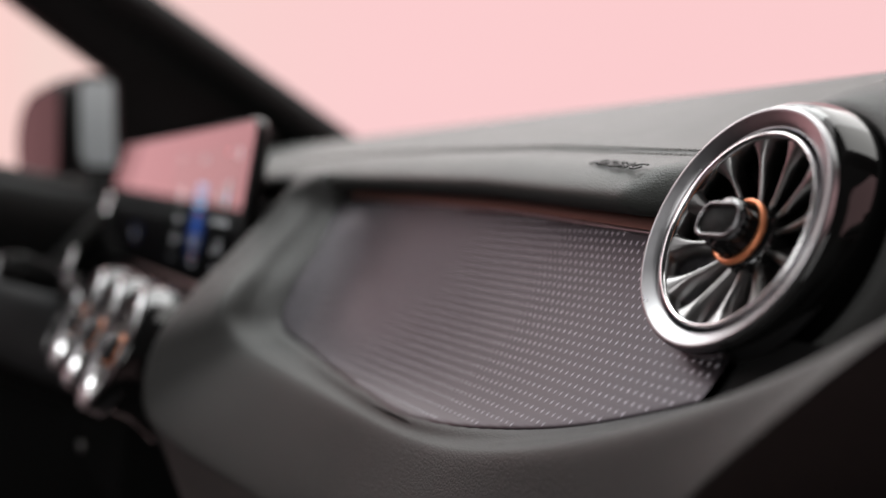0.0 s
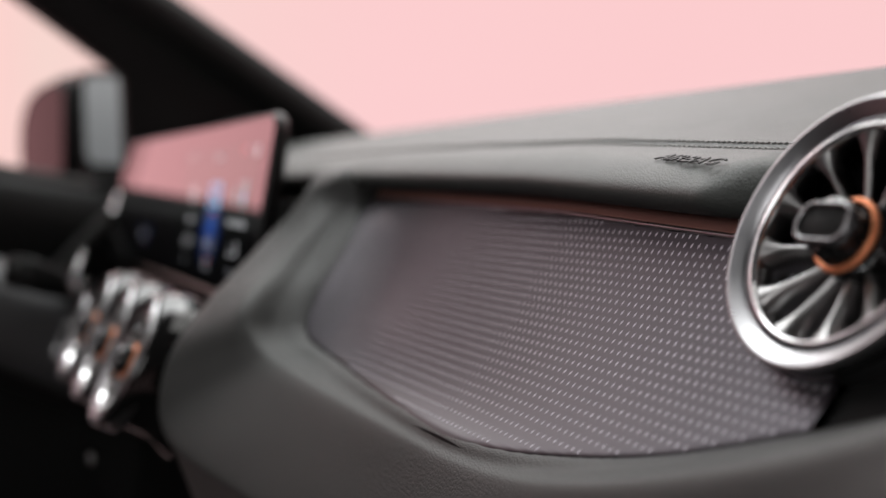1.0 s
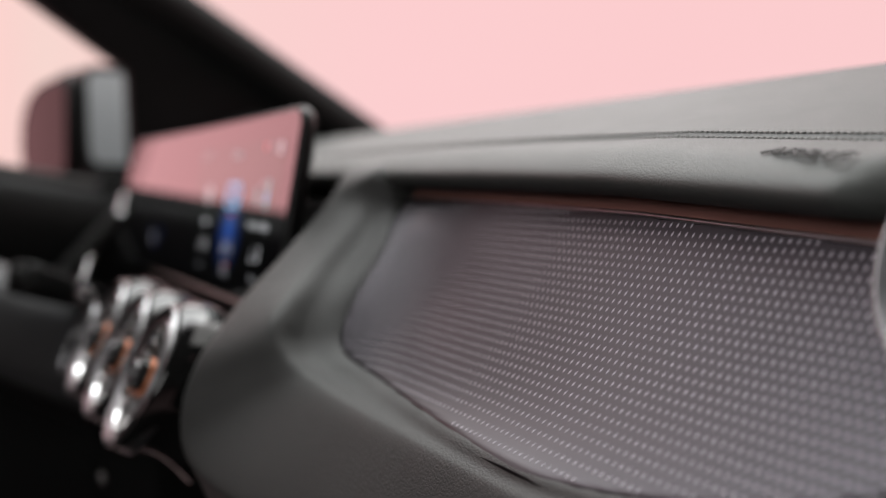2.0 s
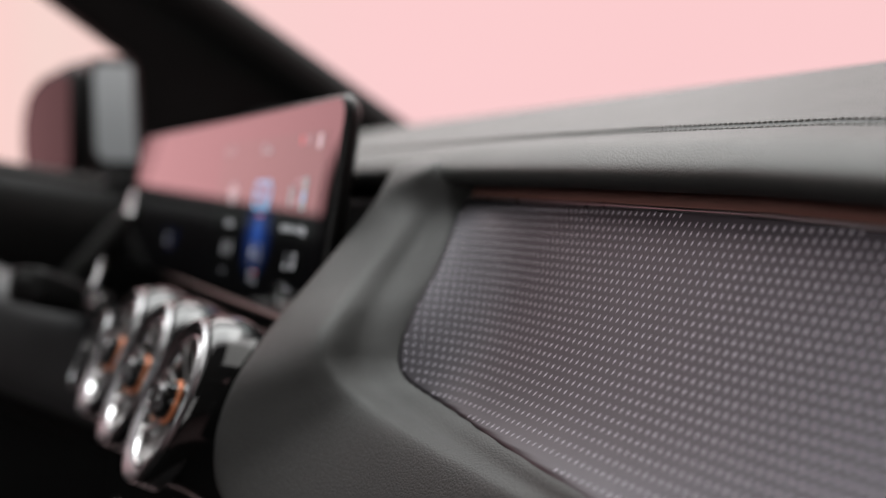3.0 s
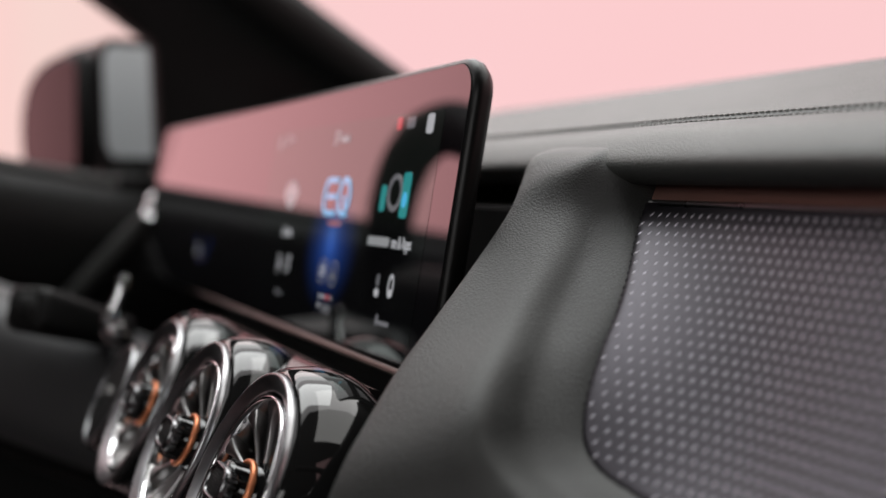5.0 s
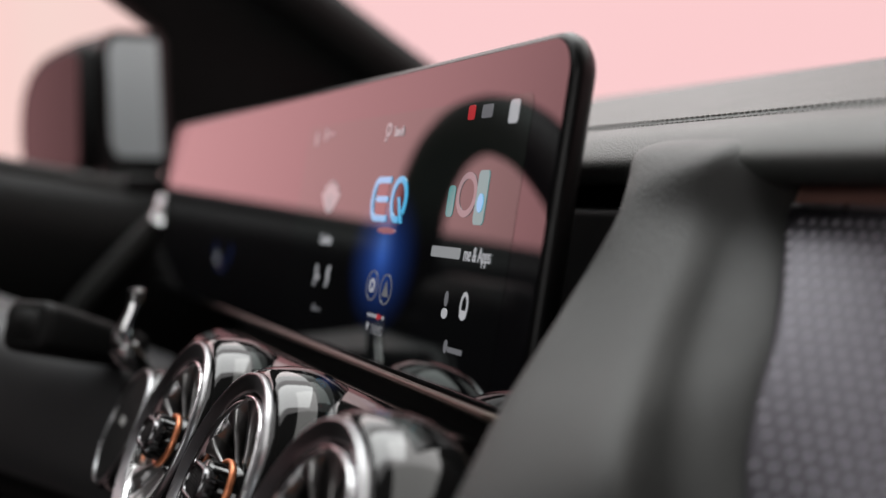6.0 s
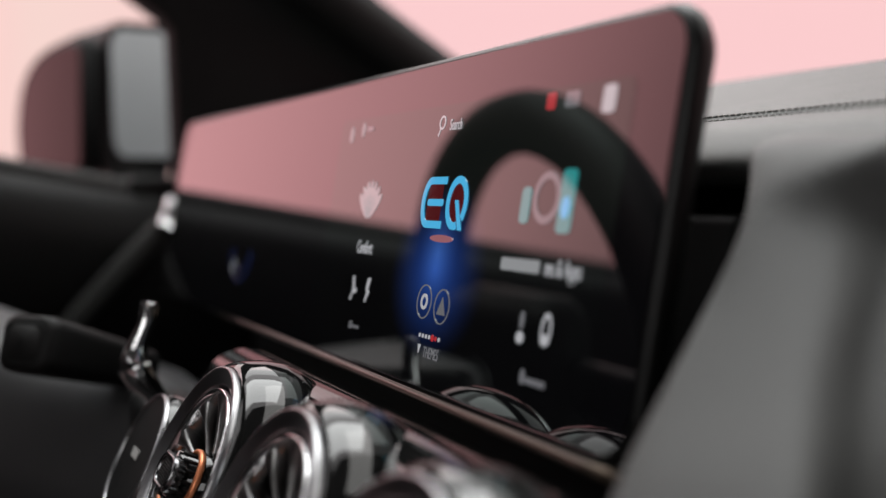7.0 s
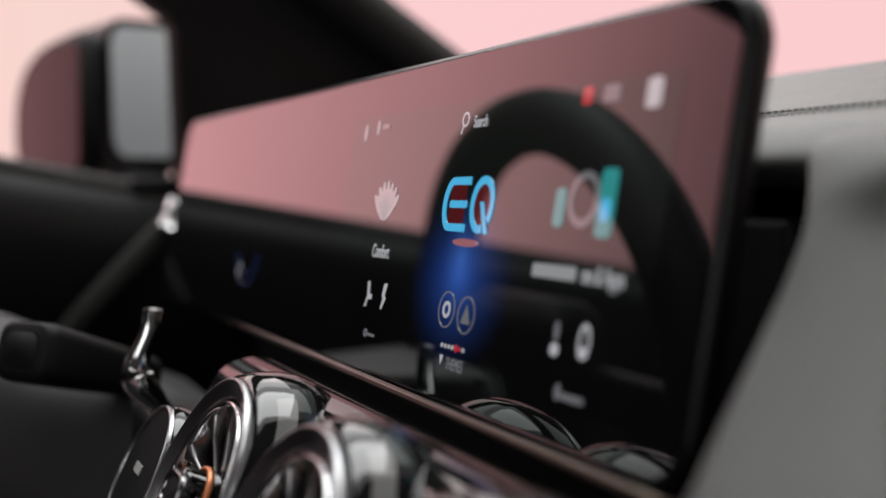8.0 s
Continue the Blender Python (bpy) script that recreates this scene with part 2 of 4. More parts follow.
def car_shell():
    """Roof, rear wall, floor, far door, pillars that close the cabin."""
    shell = empty("cabin_shell", (-0.86, 0, 0.3))
    tagged(shell, "dark grey car cabin shell with black pillars", "cabin")
    at = lambda p: (p[0] + 0.86, p[1], p[2] - 0.3)
    # Unseen roof ring added to shape the light; its opening admits the ceiling softbox.
    def lining(name, x0, x1, y0, y1):
        rows = [[at((x, y, 1.505 + 0.04 * math.sin(math.pi * (x + 1.5) / 1.3) + 0.05 * float(smooth(0.1, -0.6, y)))) for x in np.linspace(x0, x1, 10)] for y in np.linspace(y0, y1, 10)]
        part(name, sheet(rows), DARKTRIM, shell)

    lining("roof_front", -1.47, -0.25, -0.06, -0.13)
    lining("roof_side", -1.47, -1.33, -0.13, -1.0)
    lining("roof_side", -0.39, -0.25, -0.13, -1.0)
    lining("roof_rear", -1.47, -0.25, -1.0, -1.6)
    # Rear wall, floor and bulkhead are out of view; they keep the cabin dark.
    part("rear_wall", box(1.5, 0.04, 1.2, at((-0.86, -1.6, 0.9))), DARKTRIM, shell, smooth=False)
    part("cabin_floor", box(1.5, 2.2, 0.04, at((-0.86, -0.5, 0.36))), DARKTRIM, shell, smooth=False)
    part("bulkhead", box(1.4, 0.04, 0.75, at((-0.86, 0.62, 0.72))), BLACK, shell, smooth=False)
    # far front pillar: an inclined beam with a wide foot that carries the mirror
    low = [(-1.50, 0.60, 1.150), (-1.50, 0.235, 1.110), (-1.50, 0.228, 1.262), (-1.50, 0.10, 1.352), (-1.43, -0.06, 1.46), (-1.40, 0.05, 1.48), (-1.46, 0.267, 1.365), (-1.49, 0.40, 1.286)]
    bm = slab([at(p) for p in low], 0.05, Vector((-1, 0, 0)))
    bmesh.ops.bevel(bm, geom=bm.edges[:], offset=0.008, segments=3, affect="EDGES", profile=0.5)
    part("front_pillar", bm, DARKTRIM, shell)
    rail = [(-1.475, 0.60, 1.135), (-1.47, 0.43, 1.240), (-1.455, 0.26, 1.340), (-1.42, 0.06, 1.445), (-1.38, -0.1, 1.50)]
    part("pillar_trim", tube([at(p) for p in catmull(rail)], 0.024, 14), DARKTRIM, shell, "charcoal fabric pillar cover")
    part("roof_rail", tube([at(p) for p in catmull([(-1.42, 0.05, 1.49), (-1.45, -0.4, 1.50), (-1.45, -1.0, 1.50), (-1.42, -1.6, 1.45)])], 0.04, 12), DARKTRIM, shell)
    part("rear_pillar", box(0.06, 0.14, 0.5, at((-1.5, -0.75, 1.3)), 0.01), DARKTRIM, shell)
    grille = lathe([(0.001, 0.006), (0.03, 0.005), (0.036, 0.003), (0.04, -0.004)], 32)
    bmesh.ops.transform(grille, matrix=Matrix.Translation(at((-1.458, 0.378, 1.190))) @ Euler((0, radians(90), 0)).to_matrix().to_4x4() @ Matrix.Diagonal((0.6, 1.2, 1, 1)), verts=grille.verts)
    part("tweeter_grille", grille, DARKTRIM, shell, "oval dark grey speaker grille")
    part("roof_header", tube([at(p) for p in [(-1.42, -0.06, 1.50), (-0.86, -0.03, 1.54), (-0.28, -0.06, 1.50)]], 0.03, 12), DARKTRIM, shell)
    near = [(-0.16, 0.66, 1.14), (-0.20, 0.35, 1.34), (-0.27, 0.03, 1.49)]
    part("front_pillar", tube([at(p) for p in catmull(near)], 0.03, 12), DARKTRIM, shell)
    return shell


car_shell()


def far_door():
    door = empty("car_door", (-1.52, 0, 0.5))
    tagged(door, "closed black driver's door with a grey sill line", "car door")
    at = lambda p: (p[0] + 1.52, p[1], p[2] - 0.5)
    belt = lambda y: 1.116 + 0.17 * max(0.0, 0.2 - y)
    ys = np.linspace(0.62, -0.9, 40)
    prof = [(-0.03, 0.012), (-0.008, 0.006), (0.012, -0.004), (0.028, -0.02), (0.033, -0.05), (0.02, -0.12), (0.0, -0.2), (0.03, -0.3), (0.05, -0.42), (0.02, -0.6)]
    rows = [[at((-1.52 + dx, y, belt(y) + dz)) for dx, dz in prof] for y in ys]
    part("door_card", sheet(rows), BLACK, door)
    part("belt_rail", tube([at((-1.535, y, belt(y) + 0.005)) for y in ys], 0.011, 10), LEATHER_DIM, door, "dark grey window sill rail")
    # slanting grey trim that rises to a bright end
    line = catmull([(-1.47, 0.13, 1.000), (-1.472, 0.155, 1.030), (-1.472, 0.190, 1.068), (-1.468, 0.219, 1.098)])
    part("door_pull", tube([at(p) for p in line], 0.010, 10), LEATHER_DIM, door, "slanting dark grey trim bar")
    part("door_pull_end", tube([at(p) for p in [(-1.460, 0.216, 1.094), (-1.460, 0.220, 1.104), (-1.460, 0.224, 1.116)]], 0.0085, 12), BRIGHT, door, "bright chrome trim end")
    return door


far_door()


def wing_mirror():
    mir = empty("wing_mirror", (-1.62, 0.2, 1.14))
    tagged(mir, "black-framed wing mirror in a pale grey housing", "wing mirror")
    rows = []
    for k in range(13):
        s = k / 12
        x = -0.02 - 0.182 * s
        yc, half = 0.022 - 0.040 * s, 0.034 + 0.004 * s
        grow = math.sqrt(max(0.0, 1 - (max(0.0, s - 0.55) / 0.45) ** 2.4)) if s < 1 else 0.25
        grow = max(grow, 0.25)
        rows.append([(x, yc + half * v, 0.065 + 0.075 * w * grow) for v, w in rounded(2.0, 2.0, 0.5, 5)])
    bm = sheet(rows, True)
    bm.verts.ensure_lookup_table()
    n = len(rows[0])
    bm.faces.new(bm.verts[:n])
    bm.faces.new(bm.verts[-n:])
    part("housing", bm, BLACK, mir, "black plastic mirror housing")
    plate = slab([(0.0, 0.023 + 0.027 * v - 0.002 * w, 0.072 + 0.058 * w) for v, w in rounded(2, 2, 0.35, 5)], 0.012, Vector((-1, 0, 0)))
    part("inner_cover", plate, PAINT, mir, "pale grey painted cover", smooth=False)
    dee = [(p.x, p.y) for p in catmull([(1.0, -0.80, 0), (0.88, -0.97, 0), (0.0, -1.0, 0), (-0.70, -1.0, 0), (-0.90, -0.80, 0), (-0.99, -0.40, 0), (-0.97, 0.05, 0), (-0.84, 0.42, 0), (-0.58, 0.70, 0), (-0.15, 0.89, 0), (0.45, 0.98, 0), (0.85, 0.99, 0), (1.0, 0.85, 0)], 5)]
    pane = lambda k, w: [(-0.117 + 0.087 * k * v, -0.0495 + 0.0245 * k * v, 0.062 + w * k * h) for v, h in dee]
    part("glass_frame", slab(pane(1.0, 0.066), 0.03, Vector((0, 1, 0))), BLACK, mir)
    part("mirror_glass", slab(pane(0.90, 0.066), 0.002, Vector((0, -1, 0))), MIRROR, mir, smooth=False)
    part("foot", box(0.12, 0.07, 0.03, (0.04, 0.03, -0.02), 0.008), BLACK, mir)
    return mir


wing_mirror()

# ---------------------------------------------------------------- dashboard
dash = empty("dashboard", (-0.8, 0.4, 0.4))
tagged(dash, "grey leather dashboard with a dotted metallic trim panel", "dashboard")
D = Vector((-0.8, 0.4, 0.4))


DROP = table([(-1.6, 0.0), (-0.75, 0.0), (-0.62, -0.0015), (-0.5, -0.004), (-0.44, -0.007), (-0.38, -0.010), (-0.30, -0.0135), (-0.1, -0.014)])


def pad_point(x, y, z):
    """A point of the pad's section, set where the pad lies at x: it sinks and draws back towards the vent."""
    back = 0.055 * float(smooth(-0.368, -0.330, x)) * float(1 - smooth(0.30, 0.42, y))
    return Vector((x, y + back, z + float(DROP(x)) * float(1 - smooth(0.33, 0.44, y)))) - D


def top_pad():
    """The padded upper dashboard: a section swept across the car."""
    sec = catmull([(0.330, 1.127), (0.300, 1.1250), (0.281, 1.1236), (0.2715, 1.1280), (0.272, 1.134), (0.284, 1.142), (0.300, 1.1465), (0.309, 1.1485)], 6)[:-1]
    sec += [(0.3105, 1.1475), (0.312, 1.1490)]
    sec += [tuple(p) for p in catmull([(0.316, 1.151), (0.36, 1.163), (0.41, 1.176), (0.45, 1.1855), (0.49, 1.188), (0.55, 1.180), (0.64, 1.155)], 8)]
    rows = []
    for x in np.linspace(-0.15, -1.5, 200):
        rows.append([pad_point(x, p[0], p[1]) for p in sec])
    part("top_pad", sheet(rows), LEATHER, dash, "smooth grey leather upper pad with a seam")


top_pad()

OUTLINE = [(-0.748, 1.128), (-0.743, 1.119), (-0.735, 1.109), (-0.721, 1.095), (-0.709, 1.081), (-0.699, 1.066), (-0.688, 1.050), (-0.678, 1.040), (-0.662, 1.034), (-0.63, 1.030), (-0.58, 1.027), (-0.5, 1.0245),
           (-0.44, 1.0245), (-0.39, 1.029), (-0.334, 1.040), (-0.275, 1.060), (-0.231, 1.078), (-0.2, 1.092), (-0.175, 1.106), (-0.15, 1.125), (-0.12, 1.15)]
EDGE = np.array([(p.x, p.y) for p in catmull([(x, z, 0) for x, z in OUTLINE], 6)])


def inside(x, z):
    """Signed distance to the edge of the trim panel: positive over the panel."""
    poly = np.vstack([EDGE, [(-0.12, 1.4), (-0.748, 1.4)]])
    best, odd = np.full(x.shape, 9.0), np.zeros(x.shape, bool)
    for i, ((ax, az), (bx, bz)) in enumerate(zip(poly, np.roll(poly, -1, 0))):
        if i < len(EDGE) - 1:
            dx, dz = bx - ax, bz - az
            t = np.clip(((x - ax) * dx + (z - az) * dz) / (dx * dx + dz * dz + 1e-12), 0, 1)
            best = np.minimum(best, np.hypot(x - ax - t * dx, z - az - t * dz))
        odd ^= ((az > z) != (bz > z)) & (x < (bx - ax) * (z - az) / (bz - az + 1e-12) + ax)
    return np.where(odd, best, -best)


LEFT_EDGE = curve([(1.01, -0.662), (1.020, -0.669), (1.036, -0.679), (1.050, -0.688), (1.066, -0.699), (1.081, -0.709), (1.095, -0.721), (1.109, -0.735), (1.119, -0.743), (1.125, -0.746)])
WRAP = curve([(1.02, 0.006), (1.034, 0.013), (1.049, 0.019), (1.066, 0.021), (1.081, 0.017), (1.095, 0.012), (1.109, 0.005), (1.119, 0.002), (1.125, 0.0005)])


def panel_depth(x, z):
    """A scoop: it comes forward at its foot and wraps forward at the driver's end."""
    s = np.clip((z - DROP(x) * smooth(1.03, 1.1, z) - 1.022) / 0.097, 0.0, 1.6)
    wrap = np.clip(1 - (x - LEFT_EDGE(z)) / 0.075, 0.0, 1.3)
    return 0.208 + 0.079 * s ** 0.62 - WRAP(z) * wrap ** 2.4


def heightfield(x0, x1, nx, z0, z1, nz, depth, keep):
    xs, zs = np.meshgrid(np.linspace(x0, x1, nx), np.linspace(z0, z1, nz))
    ys = depth(xs, zs)
    ok = keep(xs, zs, ys)
    bm = bmesh.new()
    vs = [[bm.verts.new((xs[j, i] - D.x, ys[j, i] - D.y, zs[j, i] - D.z)) if ok[j, i] else None for i in range(nx)] for j in range(nz)]
    for j in range(nz - 1):
        for i in range(nx - 1):
            q = (vs[j][i], vs[j][i + 1], vs[j + 1][i + 1], vs[j + 1][i])
            if all(q):
                bm.faces.new(q)
    return bm


def rails(points, n):
    return catmull(points, n)


def bolster():
    """The leather bolster that frames the trim panel: rails along the panel's edge, the ridge, the face and the underside."""
    ridge = [(-0.761, 0.325, 1.1410), (-0.760, 0.300, 1.1405), (-0.757, 0.280, 1.1390), (-0.755, 0.2645, 1.1320), (-0.7565, 0.2585, 1.115), (-0.740, 0.240, 1.096), (-0.722, 0.217, 1.078), (-0.700, 0.197, 1.064), (-0.687, 0.187, 1.0535), (-0.680, 0.184, 1.043), (-0.671, 0.189, 1.0335), (-0.650, 0.196, 1.026),
             (-0.58, 0.203, 1.019), (-0.5, 0.206, 1.0165), (-0.44, 0.207, 1.0165), (-0.388, 0.209, 1.021), (-0.330, 0.212, 1.034), (-0.268, 0.216, 1.054), (-0.222, 0.219, 1.073), (-0.190, 0.222, 1.089), (-0.163, 0.226, 1.104), (-0.128, 0.232, 1.12)]
    face = [(-0.803, 0.315, 1.1410), (-0.801, 0.285, 1.1400), (-0.798, 0.265, 1.1355), (-0.787, 0.254, 1.1245), (-0.775, 0.242, 1.112), (-0.762, 0.222, 1.094), (-0.748, 0.198, 1.073), (-0.737, 0.181, 1.059), (-0.725, 0.166, 1.045), (-0.716, 0.153, 1.030), (-0.712, 0.144, 1.005), (-0.690, 0.146, 0.980),
            (-0.60, 0.168, 0.970), (-0.5, 0.182, 0.97), (-0.43, 0.185, 0.975), (-0.37, 0.190, 0.985), (-0.30, 0.199, 0.995), (-0.255, 0.206, 1.022), (-0.228, 0.208, 1.046), (-0.197, 0.212, 1.073), (-0.168, 0.216, 1.096), (-0.135, 0.224, 1.114)]
    outer = [(-0.845, 0.360, 1.128), (-0.842, 0.350, 1.125), (-0.830, 0.340, 1.115), (-0.812, 0.330, 1.105), (-0.798, 0.320, 1.095), (-0.786, 0.305, 1.080), (-0.772, 0.285, 1.060), (-0.762, 0.270, 1.045), (-0.752, 0.255, 1.025), (-0.745, 0.240, 1.000), (-0.742, 0.220, 0.950), (-0.72, 0.190, 0.89),
             (-0.60, 0.19, 0.89), (-0.5, 0.20, 0.89), (-0.42, 0.215, 0.91), (-0.34, 0.225, 0.94), (-0.28, 0.245, 0.985), (-0.248, 0.255, 1.026), (-0.218, 0.260, 1.054), (-0.187, 0.264, 1.080), (-0.158, 0.268, 1.101), (-0.125, 0.275, 1.117)]
    rim = [(-0.735, 1.109), (-0.721, 1.095), (-0.709, 1.081), (-0.699, 1.066), (-0.688, 1.050), (-0.678, 1.040), (-0.662, 1.034), (-0.63, 1.030),
           (-0.58, 1.027), (-0.5, 1.0245), (-0.44, 1.0245), (-0.39, 1.029), (-0.334, 1.040), (-0.275, 1.060), (-0.231, 1.078), (-0.200, 1.092), (-0.175, 1.106), (-0.14, 1.128)]
    edge = [(-0.743, 0.320, 1.1260), (-0.743, 0.305, 1.1250), (-0.7435, 0.292, 1.1225), (-0.744, 0.2840, 1.1175), *((x, float(panel_depth(x, z)), z) for x, z in rim)]
    lines = [rails(r, 10) for r in (edge, ridge, face, outer)]
    rows = []
    for i, (e, r, f, o) in enumerate(zip(*lines)):
        deep = e + Vector((0, 0.010, 0)) + (e - r).normalized() * 0.004
        hollow = float(smooth(24, 52, i))
        bulge = Vector((0.22, -0.06, 0.10)).lerp(Vector((-0.15, 0.10, -0.04)), hollow) * (e - r).length
        valley = e.lerp(r, 0.5) + bulge
        crown = r.lerp((r.lerp(valley, 0.5) + r.lerp(f, 0.3)) * 0.5, 0.2)
        low = f.lerp(o, 0.12) + (f - r).normalized() * 0.001
        rows.append([p - D for p in catmull([deep, e, valley, r.lerp(valley, 0.45), crown, r.lerp(f, 0.35), f, low, o, o + Vector((0, 0.12, 0))], 7)])
    bm = sheet(rows)
    inner = [v for v in bm.verts if not v.is_boundary]
    for _ in range(16):
        bmesh.ops.smooth_vert(bm, verts=inner, factor=0.5, use_axis_x=True, use_axis_y=True, use_axis_z=True)
    return part("front_bolster", bm, LEATHER_DIM, dash, "grey leather front bolster, toned darker for shade")


bolster()
part("trim_panel", heightfield(-0.765, -0.2, 280, 1.012, 1.119, 90, lambda x, z: panel_depth(x, z) + 2.0 * np.maximum(0.0, -inside(x, z)), lambda x, z, y: (inside(x, z) > -0.0045) & (z < 1.1168 + DROP(x)) & (x < -0.288)), PANEL, dash, "dark metallic purple-grey trim panel")


# Black sheet standing in for shade in the crevice beside the vent.
part("vent_shade_fill", heightfield(-0.2885, -0.13, 60, 1.02, 1.13, 40, lambda x, z: panel_depth(x, z) + 0.004, lambda x, z, y: (inside(x, z) > -0.006) & (z < 1.078)), BLACK, dash, "black sheet for the shade in the recess round the vent")
# Backing box added to keep the glowing backdrop from showing under the pad.
part("dash_backing", box(1.34, 0.20, 0.64, Vector((-0.83, 0.455, 0.825)) - D, 0.01), BLACK, dash, "black backing box added under the pad against light leaks")
part("knee_panel", box(0.72, 0.03, 0.55, Vector((-0.46, 0.30, 0.76)) - D, 0.01), BLACK, dash, "black knee panel")


def panel_dashes():
    """Small raised lens-shaped dashes in slanting columns all over the panel."""
    bm = bmesh.new()
    pitch, row = 0.0043, 0.0033
    n = 0
    for j in range(32):
        z = 1.0165 + row * j
        for i in range(140):
            x = -0.758 + pitch * i + 0.0009 * j
            if x > -0.291:
                continue
            if inside(np.array([x]), np.array([z]))[0] < 0.0012 or z > 1.1152 + DROP(x):
                continue
            y = float(panel_depth(x, z))
            e = 0.002
            up = Vector((0, float(panel_depth(x, z + e)) - y, e)).normalized()
            side = Vector((1, 0, 0))
            up = (up + 0.25 * side).normalized()
            side = up.cross(Vector((0, -1, 0.4))).normalized()
            out = side.cross(up).normalized()
            if out.y > 0:
                out = -out
            c = Vector((x, y, z)) - D
            hl, hw, hh = 0.0016, 0.00058, 0.00016
            tip = [c + up * hl, c - side * hw, c - up * hl, c + side * hw]
            ring = [bm.verts.new(p - out * 0.00004) for p in tip]
            t1, t2 = bm.verts.new(c + up * hl * 0.4 + out * hh), bm.verts.new(c - up * hl * 0.4 + out * hh)
            for f in ((ring[0], t1, ring[1]), (ring[1], t1, t2), (ring[1], t2, ring[2]), (ring[2], t2, ring[3]), (ring[3], t2, t1), (ring[3], t1, ring[0])):
                bm.faces.new(f)
    bmesh.ops.recalc_face_normals(bm, faces=bm.faces)
    ob = part("dash_relief", bm, DASHES, dash, "fine silver raised dashes", smooth=False)
    tagged(ob, kind="stuff")


panel_dashes()
part("panel_lip", tube([Vector((x, 0.2865, 1.1168 + float(DROP(x)))) - D for x in np.linspace(-0.745, -0.33, 60)], 0.0012, 10), CHROME, dash, "thin bright upper panel edge")
part("accent_strip", sheet([[Vector((x, y, z + float(DROP(x)))) - D for y, z in ((0.287, 1.1172), (0.2882, 1.1205), (0.2895, 1.1240), (0.300, 1.1262))] for x in np.linspace(-0.748, -0.335, 40)]), STRIP, dash, "rose-brown accent strip under the pad")


def seam():
    """Two rows of stitches along the pad's seam."""
    bm = bmesh.new()
    for y, z in ((0.3075, 1.1484), (0.3145, 1.1507)):
        for i in range(192):
            x = -1.0 + 0.0034 * i
            m = Matrix.Translation(pad_point(x, y, z)) @ Matrix.Diagonal((0.0023, 0.0007, 0.0006, 1))
            bmesh.ops.create_cube(bm, size=1.0, matrix=m)
    tagged(part("seam_stitches", bm, THREAD, dash, "light grey double stitching"), kind="stuff")


seam()
lettering("AIRBAG", 0.0098, "airbag_lettering", LETTER, dash, Matrix.Translation(Vector((-0.4185, 0.2845, 1.1350)) - D) @ Euler((radians(17), 0.05, 0)).to_matrix().to_4x4() @ Matrix(((1.4, 0.3, 0, 0), (0, 1, 0, 0), (0, 0, 1, 0), (0, 0, 0, 1))), 0.0003, "embossed dark lettering")


